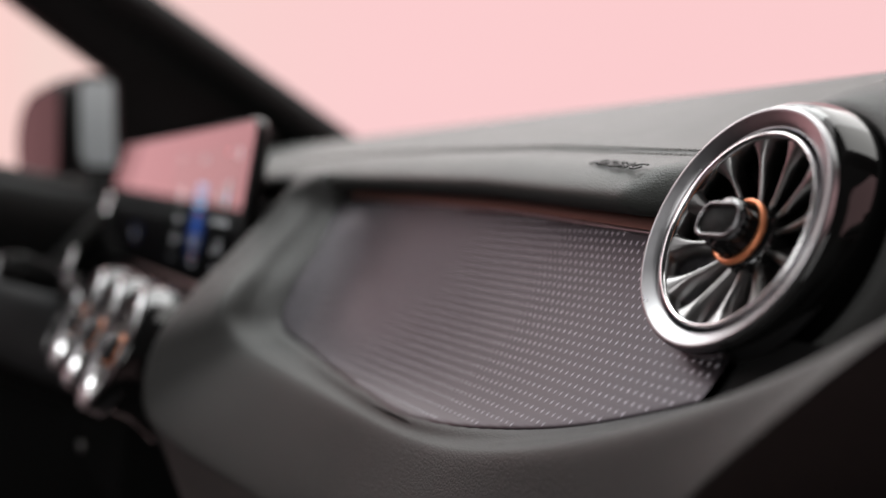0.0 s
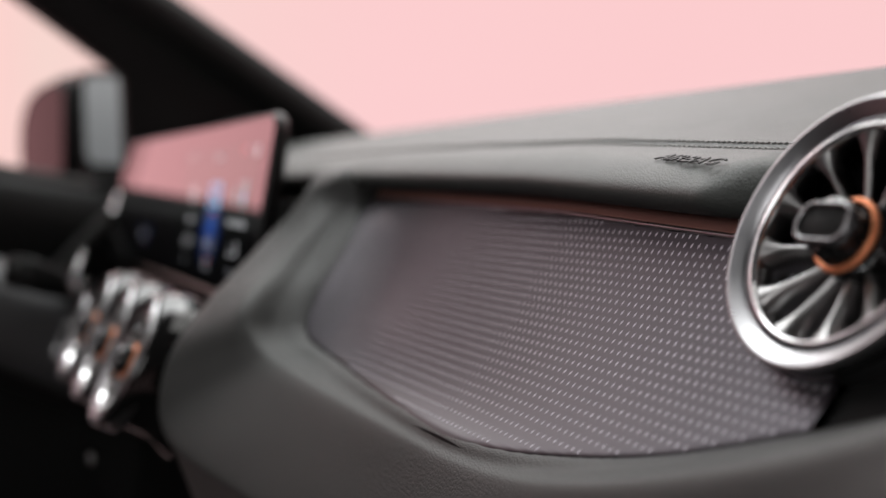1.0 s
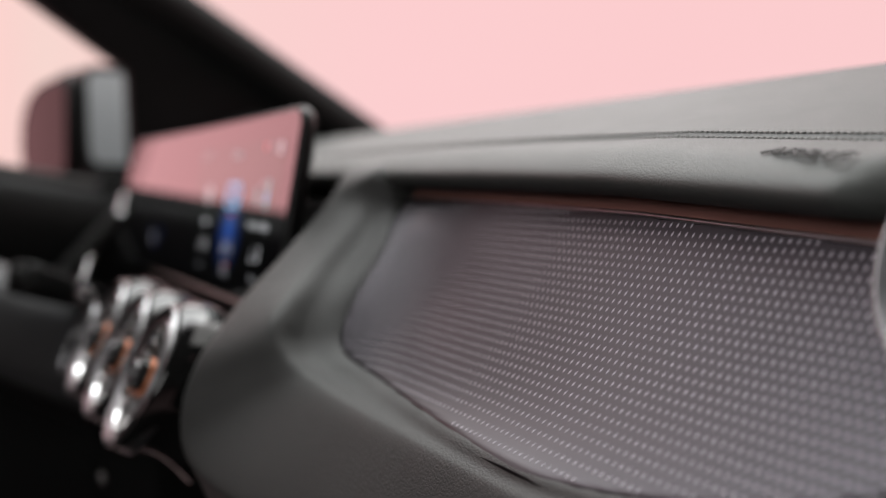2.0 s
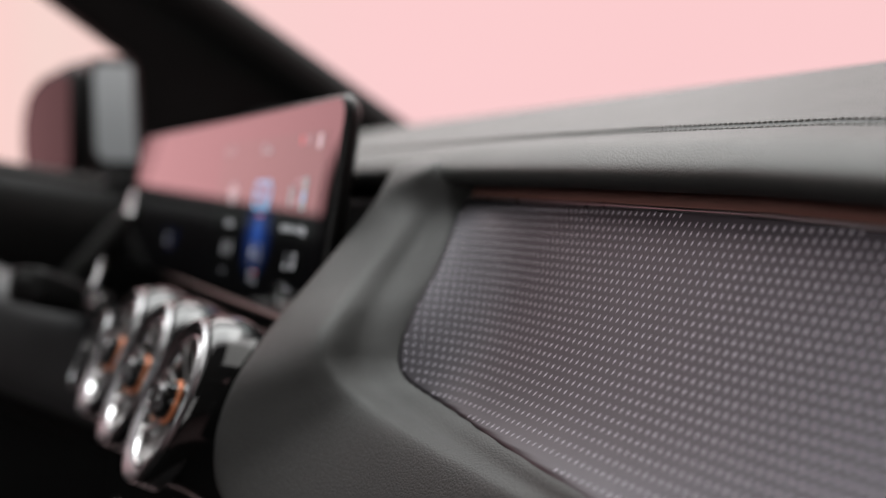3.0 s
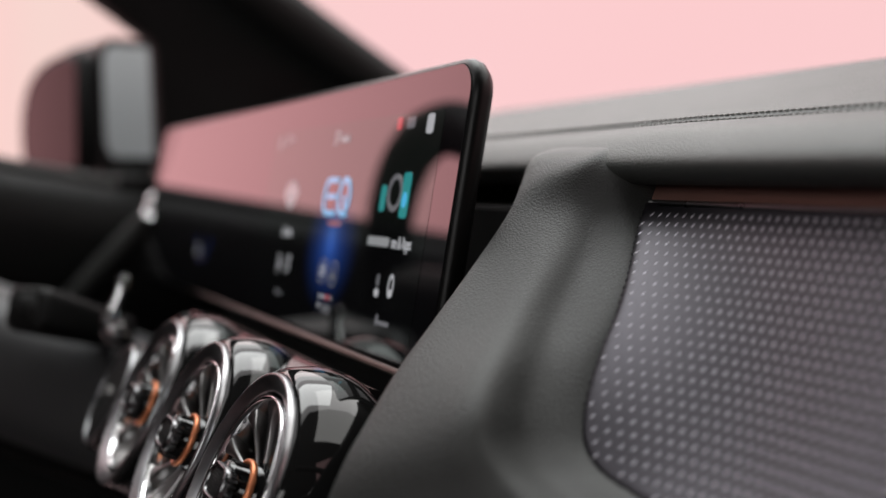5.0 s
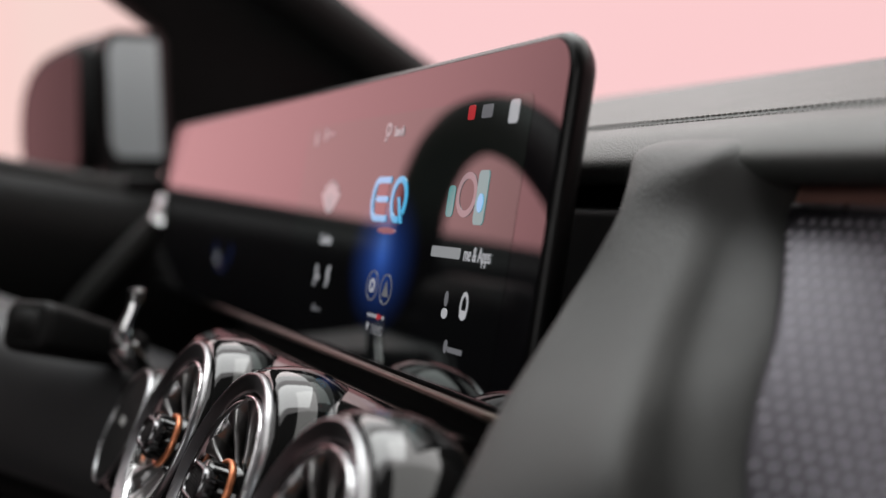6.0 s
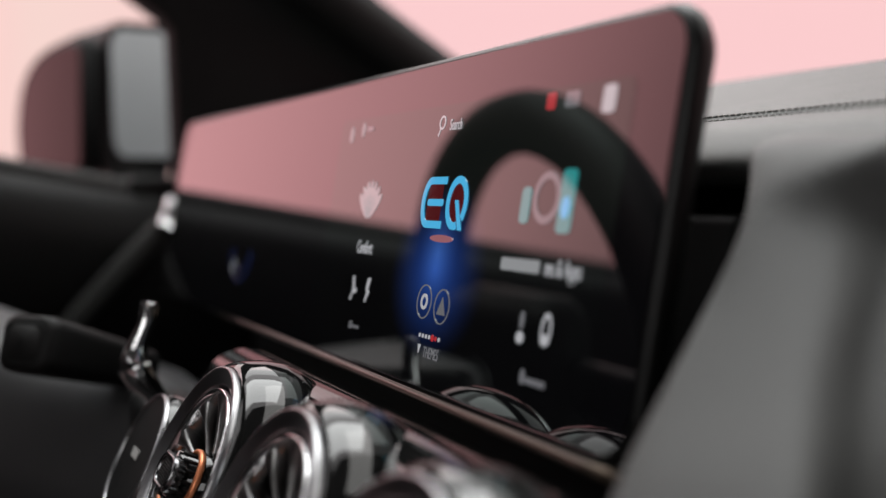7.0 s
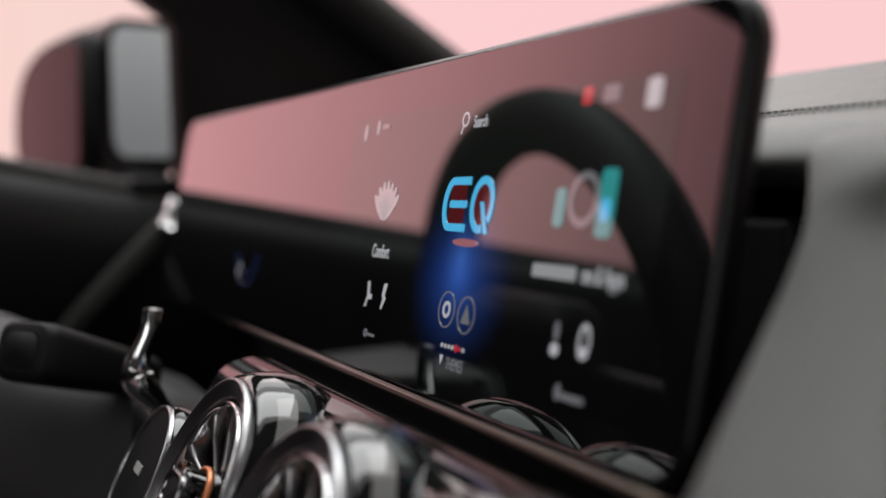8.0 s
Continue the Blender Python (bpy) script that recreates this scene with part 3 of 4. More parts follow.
# ---------------------------------------------------------------- air vents
def air_vent(R, name_label, hood):
    """A round turbine vent that faces its local +Z."""
    v = empty("air_vent")
    tagged(v, name_label, "air vent", "round turbine air vents")
    part("outer_ring", lathe([(1.0 * R, -0.30 * R), (1.003 * R, -0.02 * R), (1.0 * R, 0.012 * R), (0.992 * R, 0.026 * R), (0.980 * R, 0.031 * R), (0.966 * R, 0.029 * R), (0.960 * R, 0.026 * R), (0.90 * R, -0.002 * R), (0.862 * R, -0.022 * R), (0.852 * R, -0.030 * R), (0.846 * R, -0.045 * R), (0.843 * R, -0.07 * R), (0.84 * R, -0.2 * R)]), CHROME, v, "satin chrome outer ring")
    part("inner_ring", lathe([(0.815 * R, -0.16 * R), (0.812 * R, -0.03 * R), (0.80 * R, -0.012 * R), (0.782 * R, -0.02 * R), (0.77 * R, -0.05 * R), (0.765 * R, -0.3 * R)]), BRIGHT, v, "polished inner ring")
    rows = []
    for r, back, rise in ((1.0, 0.03, 0.012), (1.03, 0.05, 0.02), (1.05, 0.12, 0.05), (1.06, 0.28, 0.11), (1.06, 0.44, 0.155), (1.055, 0.60, 0.17), (1.045, 0.78, 0.15), (1.03, 1.0, 0.08), (1.0, 1.3, -0.06)):
        rows.append([(r * R * math.cos(2 * math.pi * k / 96), r * R * math.sin(2 * math.pi * k / 96) + rise * R, -0.9 * back * R) for k in range(96)])
    part("collar", sheet(rows, True), GLOSS, v, "piano black collar")
    part("duct", lathe([(0.82 * R, -0.1 * R), (0.80 * R, -0.6 * R), (0.5 * R, -0.95 * R), (0.001 * R, -1.0 * R)]), BLACK, v)
    vane = None
    for k in range(12):
        a = 2 * math.pi * (k + 0.35) / 12
        if vane is None:
            rows = []
            for s in np.linspace(0, 1, 10):
                r = (0.24 + 0.545 * s) * R
                flare = 0.024 + 0.062 * max(0.0, s - 0.66) ** 1.5 * 6 + 0.014 * s
                front = (-0.20 + 0.15 * s ** 1.3) * R
                back = front - (0.30 + 0.1 * s) * R
                twist = 0.10 * R * (1 - s)
                h = flare * R
                rows.append([(r, -h, front - 0.02 * R), (r, -0.45 * h, front), (r, 0.45 * h, front), (r, h, front - 0.02 * R), (r, 0.5 * h + twist + 0.10 * R, back), (r, -0.5 * h + twist + 0.10 * R, back)])
            vane = part("vane", sheet(rows, True), VANE, v)
            vane.rotation_euler = (0, 0, a)
        else:
            o = new("vane", vane.data)
            o.parent = v
            o.rotation_euler = (0, 0, a)
    part("hub", lathe([(0.02 * R, -0.5 * R), (0.30 * R, -0.45 * R), (0.29 * R, -0.22 * R), (0.25 * R, -0.12 * R), (0.21 * R, -0.09 * R), (0.20 * R, 0.09 * R), (0.001, 0.10 * R)], 48), GLOSS, v, "black conical hub")
    part("accent_ring", lathe([(0.265 * R, -0.115 * R), (0.275 * R, -0.10 * R), (0.27 * R, -0.07 * R), (0.24 * R, -0.06 * R), (0.23 * R, -0.09 * R)], 48), COPPER, v, "orange copper accent ring")
    for k in range(14):
        a = 2 * math.pi * k / 14
        part("grip_rib", box(0.035 * R, 0.03 * R, 0.13 * R, (0.205 * R * math.cos(a), 0.205 * R * math.sin(a), -0.005 * R), 0.006 * R, Euler((0, 0, a)).to_matrix(), 1), BLACK, v)
    rim = [[(x * R, y * R, z * R) for x, y in rounded(w, h, rr, 6)] for w, h, rr, z in ((0.48, 0.28, 0.12, 0.02), (0.52, 0.31, 0.135, 0.09), (0.51, 0.30, 0.13, 0.135), (0.47, 0.265, 0.115, 0.147), (0.425, 0.225, 0.095, 0.137), (0.415, 0.215, 0.09, 0.11))]
    part("knob_rim", sheet(rim, True), GUNMETAL, v, "rounded gunmetal knob rim")
    knob = part("knob_face", slab([(x * R, y * R, 0.105 * R) for x, y in rounded(0.425, 0.225, 0.09, 6)], 0.015 * R), DARKTRIM, v, "dark dotted knob face")
    bm = bmesh.new()
    for i in range(-8, 8):
        for j in range(-4, 5):
            if abs(i) * 0.025 + abs(j) * 0.012 < 0.2 and abs(j) * 0.024 < 0.1:
                bmesh.ops.create_cube(bm, size=0.012 * R, matrix=Matrix.Translation(((i + 0.5 * (j % 2)) * 0.025 * R, j * 0.024 * R, 0.118 * R)))
    tagged(part("knob_dots", bm, BLACK, knob), kind="stuff")
    return v


TILT_VENT = 24.0
vent = air_vent(0.0445, "large round chrome turbine vent with an orange-ringed knob", True)
vent.matrix_basis = pose(-0.303, 0.272, 1.111, 90 - TILT_VENT, 0, 0)
mid = air_vent(0.0435, "round chrome turbine vent in the gloss black centre fascia", False)
mid.matrix_basis = pose(-0.772, 0.131, 1.015, 90 - 26, 0, 0)
copy_thing(mid, pose(-0.861, 0.129, 1.0155, 90 - 26, 0, 0))
copy_thing(mid, pose(-0.950, 0.127, 1.016, 90 - 26, 0, 0))


def hood_point(r, back, a):
    """A point of the leather hood: rings that follow the vent's tilt and run level towards the windscreen."""
    return pose(-0.301 + 0.12 * back, 0.272 + back, 1.1125 - 0.41 * min(back, 0.016) + 0.05 * back, 90 - TILT_VENT) @ Vector((r * math.cos(a), r * math.sin(a), 0)) - D


HOOD = [(0.0470, 0.020), (0.0480, 0.0160), (0.0500, 0.0150), (0.0535, 0.0175), (0.0575, 0.024), (0.0605, 0.034), (0.0622, 0.046), (0.0630, 0.065), (0.0625, 0.095), (0.0605, 0.14)]
part("vent_hood", sheet([[hood_point(r, back, 2 * math.pi * k / 128) for k in range(128)] for r, back in HOOD], True), LEATHER_DIM, dash, "dark grey leather hood round the vent")


def hood_seam():
    """Two rows of stitches over the top of the hood."""
    bm = bmesh.new()
    for back, r in ((0.040, 0.0616), (0.0455, 0.0623)):
        for k in range(44):
            a = radians(5 + 3.2 * k)
            t = Matrix.Translation(hood_point(r, back, a)) @ pose(0, 0, 0, 90 - TILT_VENT) @ pose(0, 0, 0, 0, 0, math.degrees(a) + 90) @ Matrix.Diagonal((0.0023, 0.0007, 0.0007, 1))
            bmesh.ops.create_cube(bm, size=1.0, matrix=t)
    tagged(part("hood_stitches", bm, THREAD, dash, "light grey double stitching"), kind="stuff")


hood_seam()

# ---------------------------------------------------------------- centre fascia and display
fascia = empty("centre_fascia", (-0.9, 0.2, 0.6))
tagged(fascia, "piano black centre fascia with bronze trim lines", "fascia")
F = Vector((-0.9, 0.2, 0.6))
shelf = catmull([(0.135, 0.9), (0.142, 0.97), (0.152, 1.02), (0.160, 1.041), (0.171, 1.048), (0.184, 1.0475), (0.200, 1.041), (0.225, 1.030)], 6)
part("shelf", sheet([[Vector((x, p[0], p[1])) - F for p in shelf] for x in np.linspace(-1.05, -0.765, 30)]), GLOSS, fascia)
part("trim_line", tube([Vector((x, 0.205, 1.0475)) - F for x in np.linspace(-1.22, -0.77, 20)], 0.0018, 10), BRONZE, fascia, "dark bronze trim line")
part("fascia_back", box(0.60, 0.02, 0.27, Vector((-1.12, 0.285, 0.98)) - F, 0.004), BLACK, fascia)

disp = empty("display_screen", (-1.09, 0.23, 1.05))
tagged(disp, "wide glossy black twin display showing lit icons", "display")
LEANB, YAWD = math.atan(0.165), 0.019
# local: x across, y up the glass, z towards the cabin
DX, DZ = -1.090, 1.1105
DY = 0.2155 + 0.165 * (1.1105 - 1.08) - 0.0055
disp.matrix_basis = Matrix.Translation((DX, DY, DZ)) @ Euler((0, 0, YAWD)).to_matrix().to_4x4() @ Euler((radians(90) - LEANB, 0, 0)).to_matrix().to_4x4()
W, H = 0.613, 0.1235
part("glass", slab([(x, y, -0.004) for x, y in rounded(W, H, 0.013, 8)], 0.004), GLASS, disp, "glossy black display glass", smooth=False)
bm = sheet([[(x, y, z) for x, y in rounded(w, h, r, 8)] for w, h, r, z in ((W + 0.0005, H + 0.0005, 0.0132, -0.0005), (W + 0.004, H + 0.004, 0.0145, -0.001), (W + 0.006, H + 0.006, 0.0155, -0.004), (W + 0.005, H + 0.005, 0.0152, -0.007), (W, H, 0.013, -0.010), (W - 0.03, H - 0.03, 0.01, -0.016))], True)
part("frame", bm, BEZEL, disp, "rounded black display frame")


def on_glass(x, z):
    return x - DX + 0.032 * (-0.838 - x), (z - DZ) / math.cos(LEANB)




def icon(name, outline, x, z, mat, lift=0.0003, label=""):
    u, v = on_glass(x, z)
    return part(name, slab([(u + a, v + b, 0.0) for a, b in outline], lift), mat, disp, label, smooth=False)


def lit(name, colour, strength):
    m = glow(name, colour, strength)
    b = m.node_tree.nodes["Principled BSDF"]
    b.inputs["Roughness"].default_value, b.inputs["IOR"].default_value = 0.05, 2.2
    return m


WHITE = lit("screen_white", (0.9, 0.9, 0.95), 0.42)
SOFT = lit("screen_soft_white", (0.8, 0.82, 0.85), 0.3)
GREY = lit("screen_grey", (0.6, 0.6, 0.65), 0.2)
CYAN = lit("screen_cyan", (0.08, 0.50, 0.85), 0.8)
TEAL = lit("screen_teal", (0.05, 0.55, 0.55), 0.4)
RED = lit("screen_red", (0.75, 0.04, 0.05), 0.5)
DIM = lit("screen_dim_red", (0.5, 0.03, 0.04), 0.12)
NIGHT = lit("screen_blue", (0.05, 0.12, 0.6), 0.06)


def ring(r1, r2, a0=0, a1=360, n=28, squeeze=1.0):
    up = [(r1 * squeeze * math.cos(radians(a0 + (a1 - a0) * i / n)), r1 * math.sin(radians(a0 + (a1 - a0) * i / n))) for i in range(n + 1)]
    dn = [(r2 * squeeze * math.cos(radians(a0 + (a1 - a0) * i / n)), r2 * math.sin(radians(a0 + (a1 - a0) * i / n))) for i in range(n, -1, -1)]
    return up + dn


def oval(w, h, n=16, dx=0.0, dy=0.0, tilt=0.0):
    out = []
    for i in range(n):
        a, b = w / 2 * math.cos(2 * math.pi * i / n), h / 2 * math.sin(2 * math.pi * i / n)
        out.append((dx + a * math.cos(tilt) - b * math.sin(tilt), dy + a * math.sin(tilt) + b * math.cos(tilt)))
    return out


def shift(outline, dx, dy):
    return [(a + dx, b + dy) for a, b in outline]


def screen_text(text, size, x, z, mat, label="", squeeze=0.64):
    u, v = on_glass(x, z)
    return lettering(text, size, "screen_lettering", mat, disp, Matrix.Translation((u, v, 0.0004)) @ Matrix.Diagonal((squeeze, 1, 1, 1)), 0.00008, label, "CENTER")


def blue_glow():
    """A soft blue beam in the picture on the screen."""
    m = lit("screen_blue_beam", (0.05, 0.18, 0.9), 1.0)
    nt = m.node_tree
    b = nt.nodes["Principled BSDF"]
    b.inputs["IOR"].default_value = 2.1
    b.inputs["Roughness"].default_value = 0.02
    b.inputs["Base Color"].default_value = (0.004, 0.004, 0.005, 1)
    b.inputs["Specular Tint"].default_value = (0.86, 1.0, 0.95, 1)
    co = nt.nodes.new("ShaderNodeTexCoord")

    def beam(x, z, wide, high, colour):
        u, v = on_glass(x, z)
        mp = nt.nodes.new("ShaderNodeMapping")
        mp.vector_type = "TEXTURE"
        mp.inputs["Location"].default_value = (u, v, 0.0)
        mp.inputs["Scale"].default_value = (wide, high, 0.05)
        gr = nt.nodes.new("ShaderNodeTexGradient")
        gr.gradient_type = "QUADRATIC_SPHERE"
        nt.links.new(co.outputs["Object"], mp.inputs["Vector"])
        nt.links.new(mp.outputs["Vector"], gr.inputs["Vector"])
        sc = nt.nodes.new("ShaderNodeVectorMath")
        sc.operation = "SCALE"
        sc.inputs[0].default_value = colour
        nt.links.new(gr.outputs["Fac"], sc.inputs["Scale"])
        return sc.outputs[0]

    def both(a, c):
        ad = nt.nodes.new("ShaderNodeVectorMath")
        nt.links.new(a, ad.inputs[0])
        nt.links.new(c, ad.inputs[1])
        return ad.outputs[0]

    wide_beam = beam(-0.921, 1.0925, 0.044, 0.036, (0.016, 0.055, 0.27))
    core = beam(-0.921, 1.0985, 0.018, 0.022, (0.02, 0.055, 0.15))
    wash = nt.nodes.new("ShaderNodeVectorMath")
    wash.operation = "SCALE"
    wash.inputs[0].default_value = (0.004, 0.005, 0.004)
    xyz = nt.nodes.new("ShaderNodeSeparateXYZ")
    nt.links.new(co.outputs["Object"], xyz.inputs[0])
    fade = nt.nodes.new("ShaderNodeMapRange")
    fade.interpolation_type = "SMOOTHSTEP"
    fade.inputs["From Min"].default_value, fade.inputs["From Max"].default_value = -0.018, 0.012
    fade.inputs["To Min"].default_value = 0.06
    nt.links.new(xyz.outputs["Y"], fade.inputs["Value"])
    nt.links.new(fade.outputs["Result"], wash.inputs["Scale"])
    nt.links.new(both(both(wide_beam, core), wash.outputs[0]), b.inputs["Emission Color"])
    bm = bmesh.new()
    bm.faces.new([bm.verts.new((0.165 + a, -0.008 + b2, 0.0001)) for a, b2 in rounded(0.242, 0.105, 0.004)])
    part("screen_picture", bm, m, disp, "soft blue beam in the lit screen picture", smooth=False)


blue_glow()
# lotus
for k in range(-3, 4):
    a = radians(17 * k)
    icon("petal", oval(0.0042, 0.0165, 12, -0.0085 * math.sin(a), 0.0085 * math.cos(a), a), -1.0013, 1.110, SOFT)
screen_text("Comfort", 0.0078, -0.998, 1.0950, WHITE)
screen_text("THEMES", 0.0058, -0.9129, 1.0605, GREY)
screen_text("Search", 0.0062, -0.9225, 1.1445, WHITE)
# badge: an open rounded bracket with a tongue, and a cut ring with a slash
icon("badge_bracket", [(0.0095, 0.0098), (0.0095, 0.0070), *[(-0.0035 + 0.0045 * math.cos(radians(a)), 0.0070 * math.sin(radians(a))) for a in range(90, 271, 15)], (0.0095, -0.0070), (0.0095, -0.0098), *[(-0.0035 + 0.0070 * math.cos(radians(a)), 0.0098 * math.sin(radians(a))) for a in range(270, 89, -15)]], -0.9325, 1.1173, CYAN, 0.0005)
icon("badge_tongue", rounded(0.0135, 0.0026, 0.0010, 3), -0.9305, 1.1173, CYAN, 0.0005)
icon("badge_ring", ring(0.0100, 0.0072, -40, 285, 36, 0.86), -0.9112, 1.1173, CYAN, 0.0005)
icon("badge_slash", [(-0.0014, 0.0010), (0.0010, 0.0010), (0.0068, -0.0100), (0.0042, -0.0100)], -0.9112, 1.1173, CYAN, 0.0005)
icon("badge_shade", rounded(0.0125, 0.0175, 0.003), -0.9315, 1.1173, DIM, 0.0002)
icon("badge_shade", oval(0.0135, 0.017), -0.9112, 1.1173, DIM, 0.0002)
icon("pink_arc", oval(0.020, 0.0028), -0.9200, 1.1040, lit("screen_pink", (0.8, 0.3, 0.35), 0.35), 0.0004)
# caption: a maker's name as a bar, then the rest of the line
icon("caption_bar", rounded(0.0255, 0.0042, 0.001), -0.8555, 1.0978, SOFT)
screen_text("me & Apps", 0.0078, -0.8275, 1.0955, WHITE, squeeze=0.62)
# app symbol
icon("app_ring", ring(0.0085, 0.0060), -0.8445, 1.1195, GREY)
icon("app_tile", rounded(0.0085, 0.020, 0.002), -0.8318, 1.1185, TEAL)
icon("app_tile", rounded(0.006, 0.012, 0.002), -0.8580, 1.1170, TEAL)
icon("app_mark", oval(0.005, 0.007), -0.8318, 1.1165, CYAN, 0.0005)
# small symbols
icon("seat_symbol", [(-0.003, 0.005), (-0.001, 0.005), (0.0005, 0.0), (0.003, 0.0), (0.003, -0.002), (-0.001, -0.0025), (-0.002, -0.0055), (-0.0035, -0.0055), (-0.0015, -0.001)], -1.0036, 1.0800, WHITE)
icon("seat_symbol", [(-0.001, 0.005), (0.002, 0.005), (0.0005, 0.0), (0.002, -0.001), (-0.001, -0.0055), (-0.002, -0.005), (-0.0005, -0.001), (-0.002, 0.0)], -0.9872, 1.0803, WHITE)
icon("key_symbol", ring(0.0017, 0.0008), -1.0010, 1.0643, GREY)
icon("key_symbol", rounded(0.008, 0.0012, 0.0004), -0.9950, 1.0640, GREY)
icon("button_ring", ring(0.0065, 0.0060), -0.9264, 1.0803, GREY)
icon("button_ring", ring(0.0030, 0.0018), -0.9264, 1.0803, WHITE)
icon("button_ring", ring(0.0065, 0.0060), -0.9102, 1.0797, GREY)
icon("button_mark", [(-0.0035, -0.003), (0.0035, -0.003), (0.0, 0.0035)], -0.9102, 1.0797, GREY)
for k in range(7):
    icon("page_dot", oval(0.0016 if k != 4 else 0.0026, 0.0016 if k != 4 else 0.0026, 8), -0.9255 + 0.0029 * k, 1.0680, RED if k in (4, 5) else WHITE)
icon("arrow_mark", [(-0.0012, 0.0015), (0.0012, 0.0015), (0.0, -0.0018)], -0.9245, 1.0632, WHITE)
icon("phone_symbol", oval(0.0050, 0.0040, 10, 0, -0.0035), -0.8481, 1.0790, WHITE)
icon("phone_symbol", oval(0.0030, 0.0060, 10, 0, 0.002), -0.8481, 1.0790, GREY)
icon("tablet_symbol", ring(0.0052, 0.0036, 0, 360, 20, 0.6), -0.8322, 1.0795, WHITE)
icon("tablet_symbol", rounded(0.005, 0.003, 0.001), -0.8322, 1.0765, WHITE)
icon("key_symbol", rounded(0.012, 0.0020, 0.0006), -0.8343, 1.0632, GREY)
icon("key_symbol", oval(0.003, 0.005), -0.8425, 1.0640, GREY)
icon("status_symbol", oval(0.0035, 0.0075), -1.0380, 1.1475, SOFT)
icon("status_symbol", oval(0.003, 0.0065), -1.0235, 1.1492, SOFT)
icon("status_symbol", rounded(0.008, 0.002, 0.0006), -1.0150, 1.1492, GREY)
icon("search_symbol", ring(0.0028, 0.0020), -0.9356, 1.1478, WHITE)
icon("search_symbol", [(-0.0028, -0.0050), (-0.0022, -0.0054), (-0.0008, -0.0026), (-0.0014, -0.0022)], -0.9356, 1.1478, WHITE)
icon("status_symbol", rounded(0.0055, 0.0055, 0.001), -0.8515, 1.1502, RED)
icon("status_symbol", rounded(0.0085, 0.0050, 0.001), -0.8380, 1.1500, GREY)
icon("status_symbol", rounded(0.0070, 0.0085, 0.0015), -0.8163, 1.1486, WHITE)
for r in (0.020, 0.026):
    icon("gauge_arc", ring(r, r - 0.0012, 200, 340), -1.20, 1.095, NIGHT)


# ---------------------------------------------------------------- driver's controls
def steering_wheel():
    w = empty("steering_wheel")
    w.matrix_basis = pose(-1.255, -0.045, 1.088, 90 - 25, 0, 0)
    tagged(w, "black leather steering wheel mirrored in the display", "steering wheel")
    n, k = 72, 14
    rows = [[((0.168 + 0.023 * math.cos(2 * math.pi * j / k)) * math.cos(2 * math.pi * i / n), (0.168 + 0.023 * math.cos(2 * math.pi * j / k)) * math.sin(2 * math.pi * i / n), 0.023 * math.sin(2 * math.pi * j / k)) for j in range(k)] for i in range(n + 1)]
    part("rim", sheet(rows, True), BLACK, w)
    part("hub", box(0.15, 0.12, 0.05, (0, -0.01, -0.02), 0.02), BLACK, w)
    for a in (0, 180, 270):
        part("spoke", box(0.11, 0.035, 0.016, (0.11 * math.cos(radians(a)), 0.11 * math.sin(radians(a)) - 0.01, -0.012), 0.005, Euler((0, 0, radians(a))).to_matrix()), BLACK, w)
    return w


steering_wheel()


def column_stalk():
    st = empty("column_stalk", (-1.17, 0.14, 1.03))
    tagged(st, "matt black selector lever on the steering column", "lever")
    o = Vector((-1.17, 0.14, 1.03))
    a, b = Vector((-1.105, 0.084, 1.0485)), Vector((-1.18, 0.150, 1.022))
    way = (a - b).normalized()
    side = way.cross(Vector((0, 0, 1))).normalized()
    up = side.cross(way)
    rows = []
    for s, w, h in ((0, 0.018, 0.022), (0.35, 0.020, 0.025), (0.7, 0.022, 0.027), (0.92, 0.0235, 0.028), (0.98, 0.0225, 0.027), (1.0, 0.019, 0.0235)):
        rows.append([b.lerp(a, s) - o + side * x + up * y for x, y in rounded(w * 1.25, h, 0.007, 5)])
    bm = sheet(rows, True)
    bm.verts.ensure_lookup_table()
    n = len(rows[0])
    bm.faces.new(bm.verts[-n:])
    part("lever", bm, BLACK, st)
    rim = [[a - o + way * (0.0012 - 0.0008 * abs(q)) + side * x + up * y for x, y in rounded(0.0195 + 0.0016 * q, 0.019 + 0.0016 * q, 0.006, 5)] for q in (-1, 0, 1)]
    part("end_button", slab([a - o + way * 0.0002 + side * x + up * y for x, y in rounded(0.018, 0.0175, 0.0055, 5)], 0.0012, way), DARKTRIM, st, "dark grey park button")
    part("button_rim", sheet(rim, True), DARKTRIM, st)
    return st


column_stalk()


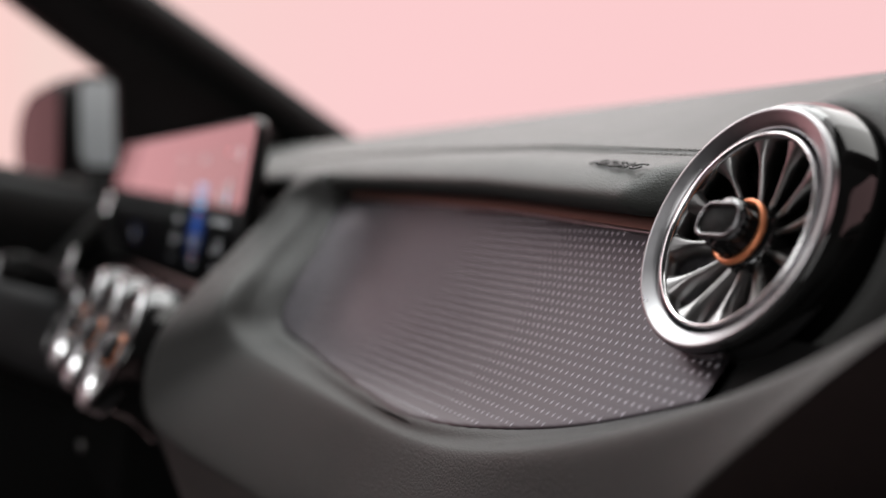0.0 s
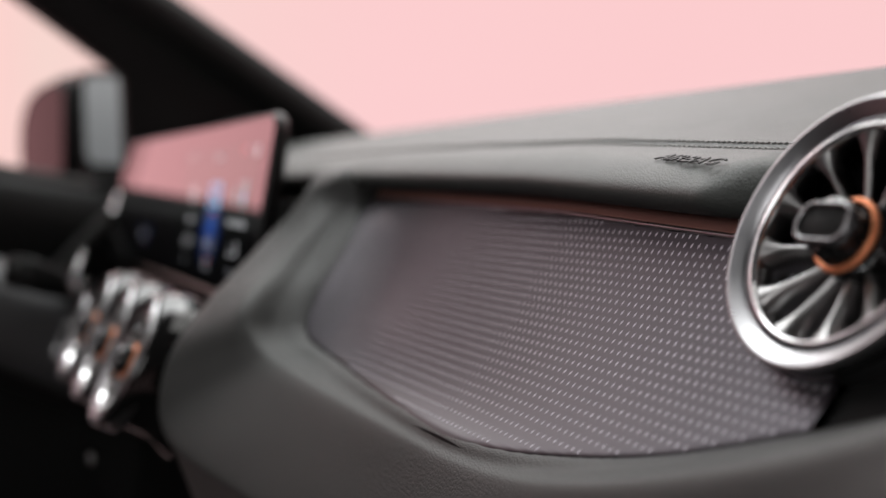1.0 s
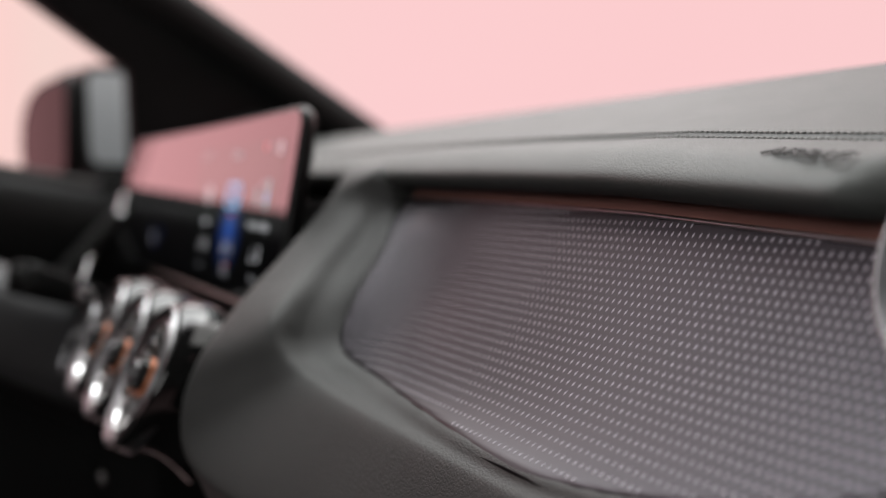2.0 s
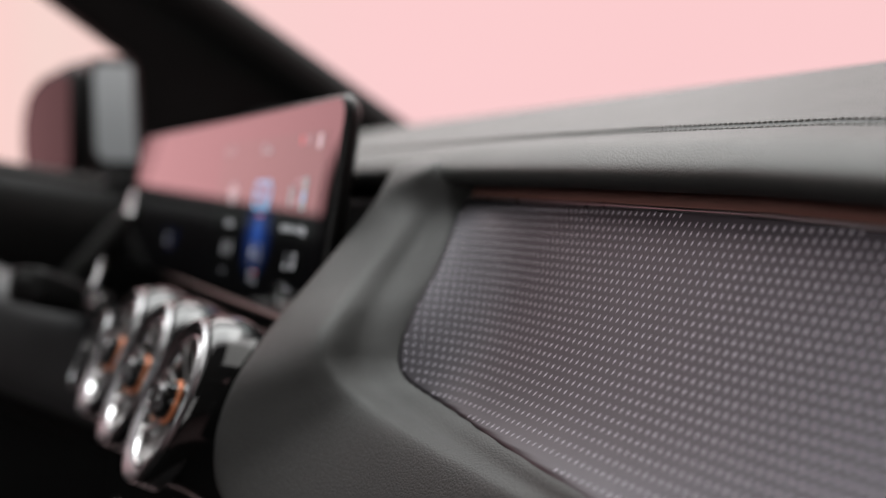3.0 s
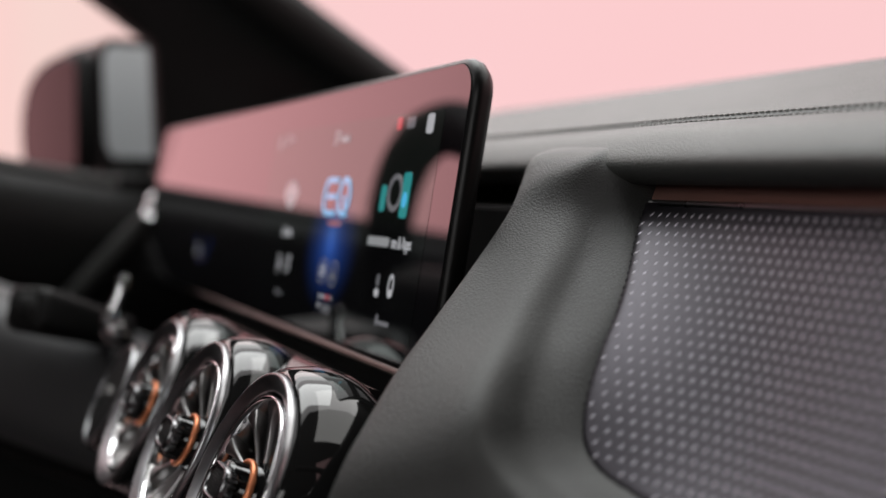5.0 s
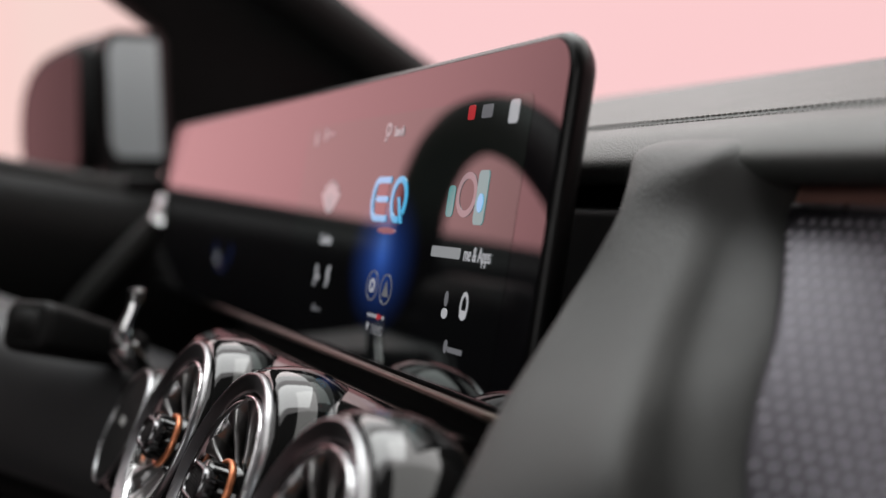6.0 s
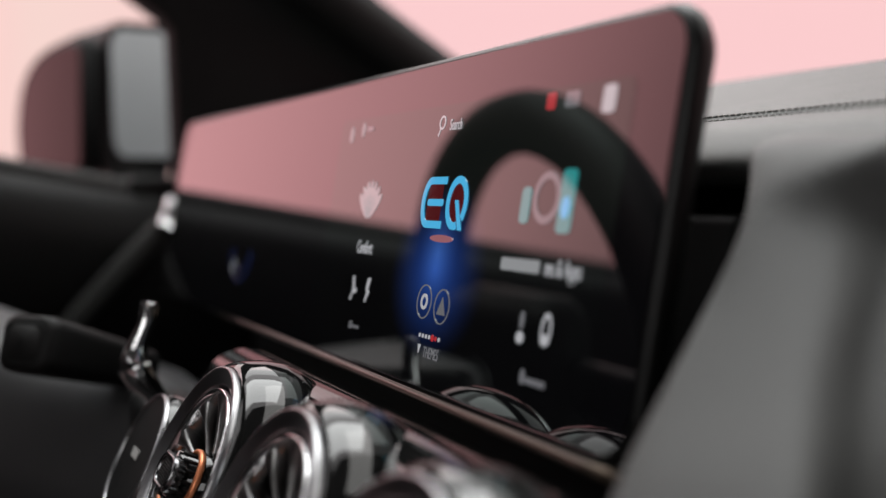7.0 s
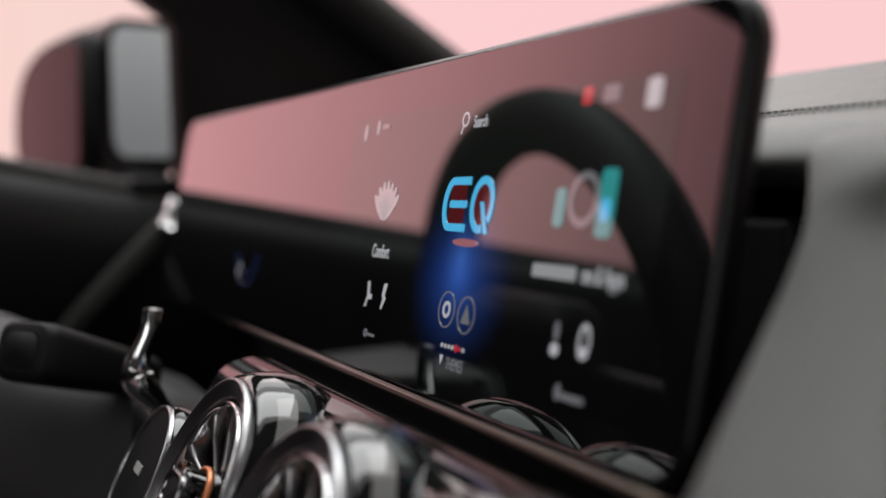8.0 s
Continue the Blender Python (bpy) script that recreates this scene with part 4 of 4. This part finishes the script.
def column_cover():
    cv = empty("column_cover", (-1.28, 0.15, 0.95))
    tagged(cv, "charcoal plastic steering column cover", "column cover")
    o = Vector((-1.28, 0.15, 0.95))
    rows = []
    for s in np.linspace(0, 1, 10):
        y, z = 0.03 + 0.17 * s, 1.068 - 0.075 * s
        rows.append([Vector((-1.265 + x, y, z - 0.05 + h)) - o for x, h in rounded(0.19, 0.10 + 0.01 * s, 0.035, 6)])
    shroud = vary(material("shroud", (0.05, 0.05, 0.05), 0.5), 60, (0.055, 0.055, 0.058), (0.07, 0.07, 0.073), 0.45, 0.58)
    part("upper_shroud", sheet(rows, True), shroud, cv)
    lower = [[Vector((-1.265 + x, 0.05 + 0.15 * s, 0.985 - 0.07 * s + h)) - o for x, h in rounded(0.165, 0.075, 0.03, 6)] for s in np.linspace(0, 1, 6)]
    part("lower_shroud", sheet(lower, True), BLACK, cv)
    collar = [[Vector((-1.265 + x * k, 0.026 + 0.004 * i, 1.019 + h * k)) - o for x, h in rounded(0.19, 0.10, 0.035, 6)] for i, k in enumerate((0.86, 0.97, 1.02, 1.02))]
    part("shroud_collar", sheet(collar, True), DARKTRIM, cv)
    return cv


column_cover()


def shift_paddle():
    p = empty("shift_paddle", (-1.08, 0.135, 1.03))
    tagged(p, "curved satin silver paddle beside the column", "paddle")
    o = Vector((-1.08, 0.135, 1.03))
    arm = catmull([(-1.08, 0.1385, 1.068), (-1.08, 0.1365, 1.058), (-1.08, 0.132, 1.046), (-1.08, 0.1315, 1.037), (-1.08, 0.139, 1.027), (-1.08, 0.146, 1.018)])
    part("blade", tube([q - o for q in arm], lambda s: 0.0042 + 0.0035 * math.exp(-((s - 0.6) / 0.2) ** 2), 12), BRIGHT, p)
    part("mount", box(0.05, 0.03, 0.03, Vector((-1.10, 0.15, 1.005)) - o, 0.006), BLACK, p)
    return p


shift_paddle()


def start_button():
    b = empty("start_button")
    b.matrix_basis = pose(-1.022, 0.126, 1.006, 90 - 26, 0, 0)
    tagged(b, "black round button plate with a thin chrome rim", "button")
    R = 0.031
    part("plate", lathe([(0.9 * R, 0.004), (0.96 * R, 0.003), (R, -0.001), (R, -0.05)], 64), GLOSS, b)
    part("face", lathe([(0.001, 0.0045), (0.9 * R, 0.0043)], 48), BLACK, b)
    part("rim", lathe([(0.90 * R, 0.0035), (0.905 * R, 0.0052), (0.93 * R, 0.0052), (0.945 * R, 0.0035)], 64), CHROME, b, "thin chrome rim")
    part("legend_bar", box(0.012, 0.004, 0.0004, (0, 0.002, 0.0048)), THREAD, b, smooth=False)
    return b


start_button()


def console_switch():
    c = empty("console_switch", (-0.99, 0.15, 0.895))
    tagged(c, "small satin metal rocker switch under the vents", "switch")
    part("mount", box(0.05, 0.02, 0.02, (0.0, 0.002, 0.0), 0.004), BLACK, c)
    part("rocker", tube([(-0.010, -0.011, 0.008), (-0.004, -0.012, 0.0095), (0.004, -0.012, 0.0095), (0.010, -0.011, 0.008)], 0.005, 12), VANE, c, "satin metal rocker")
    return c


console_switch()
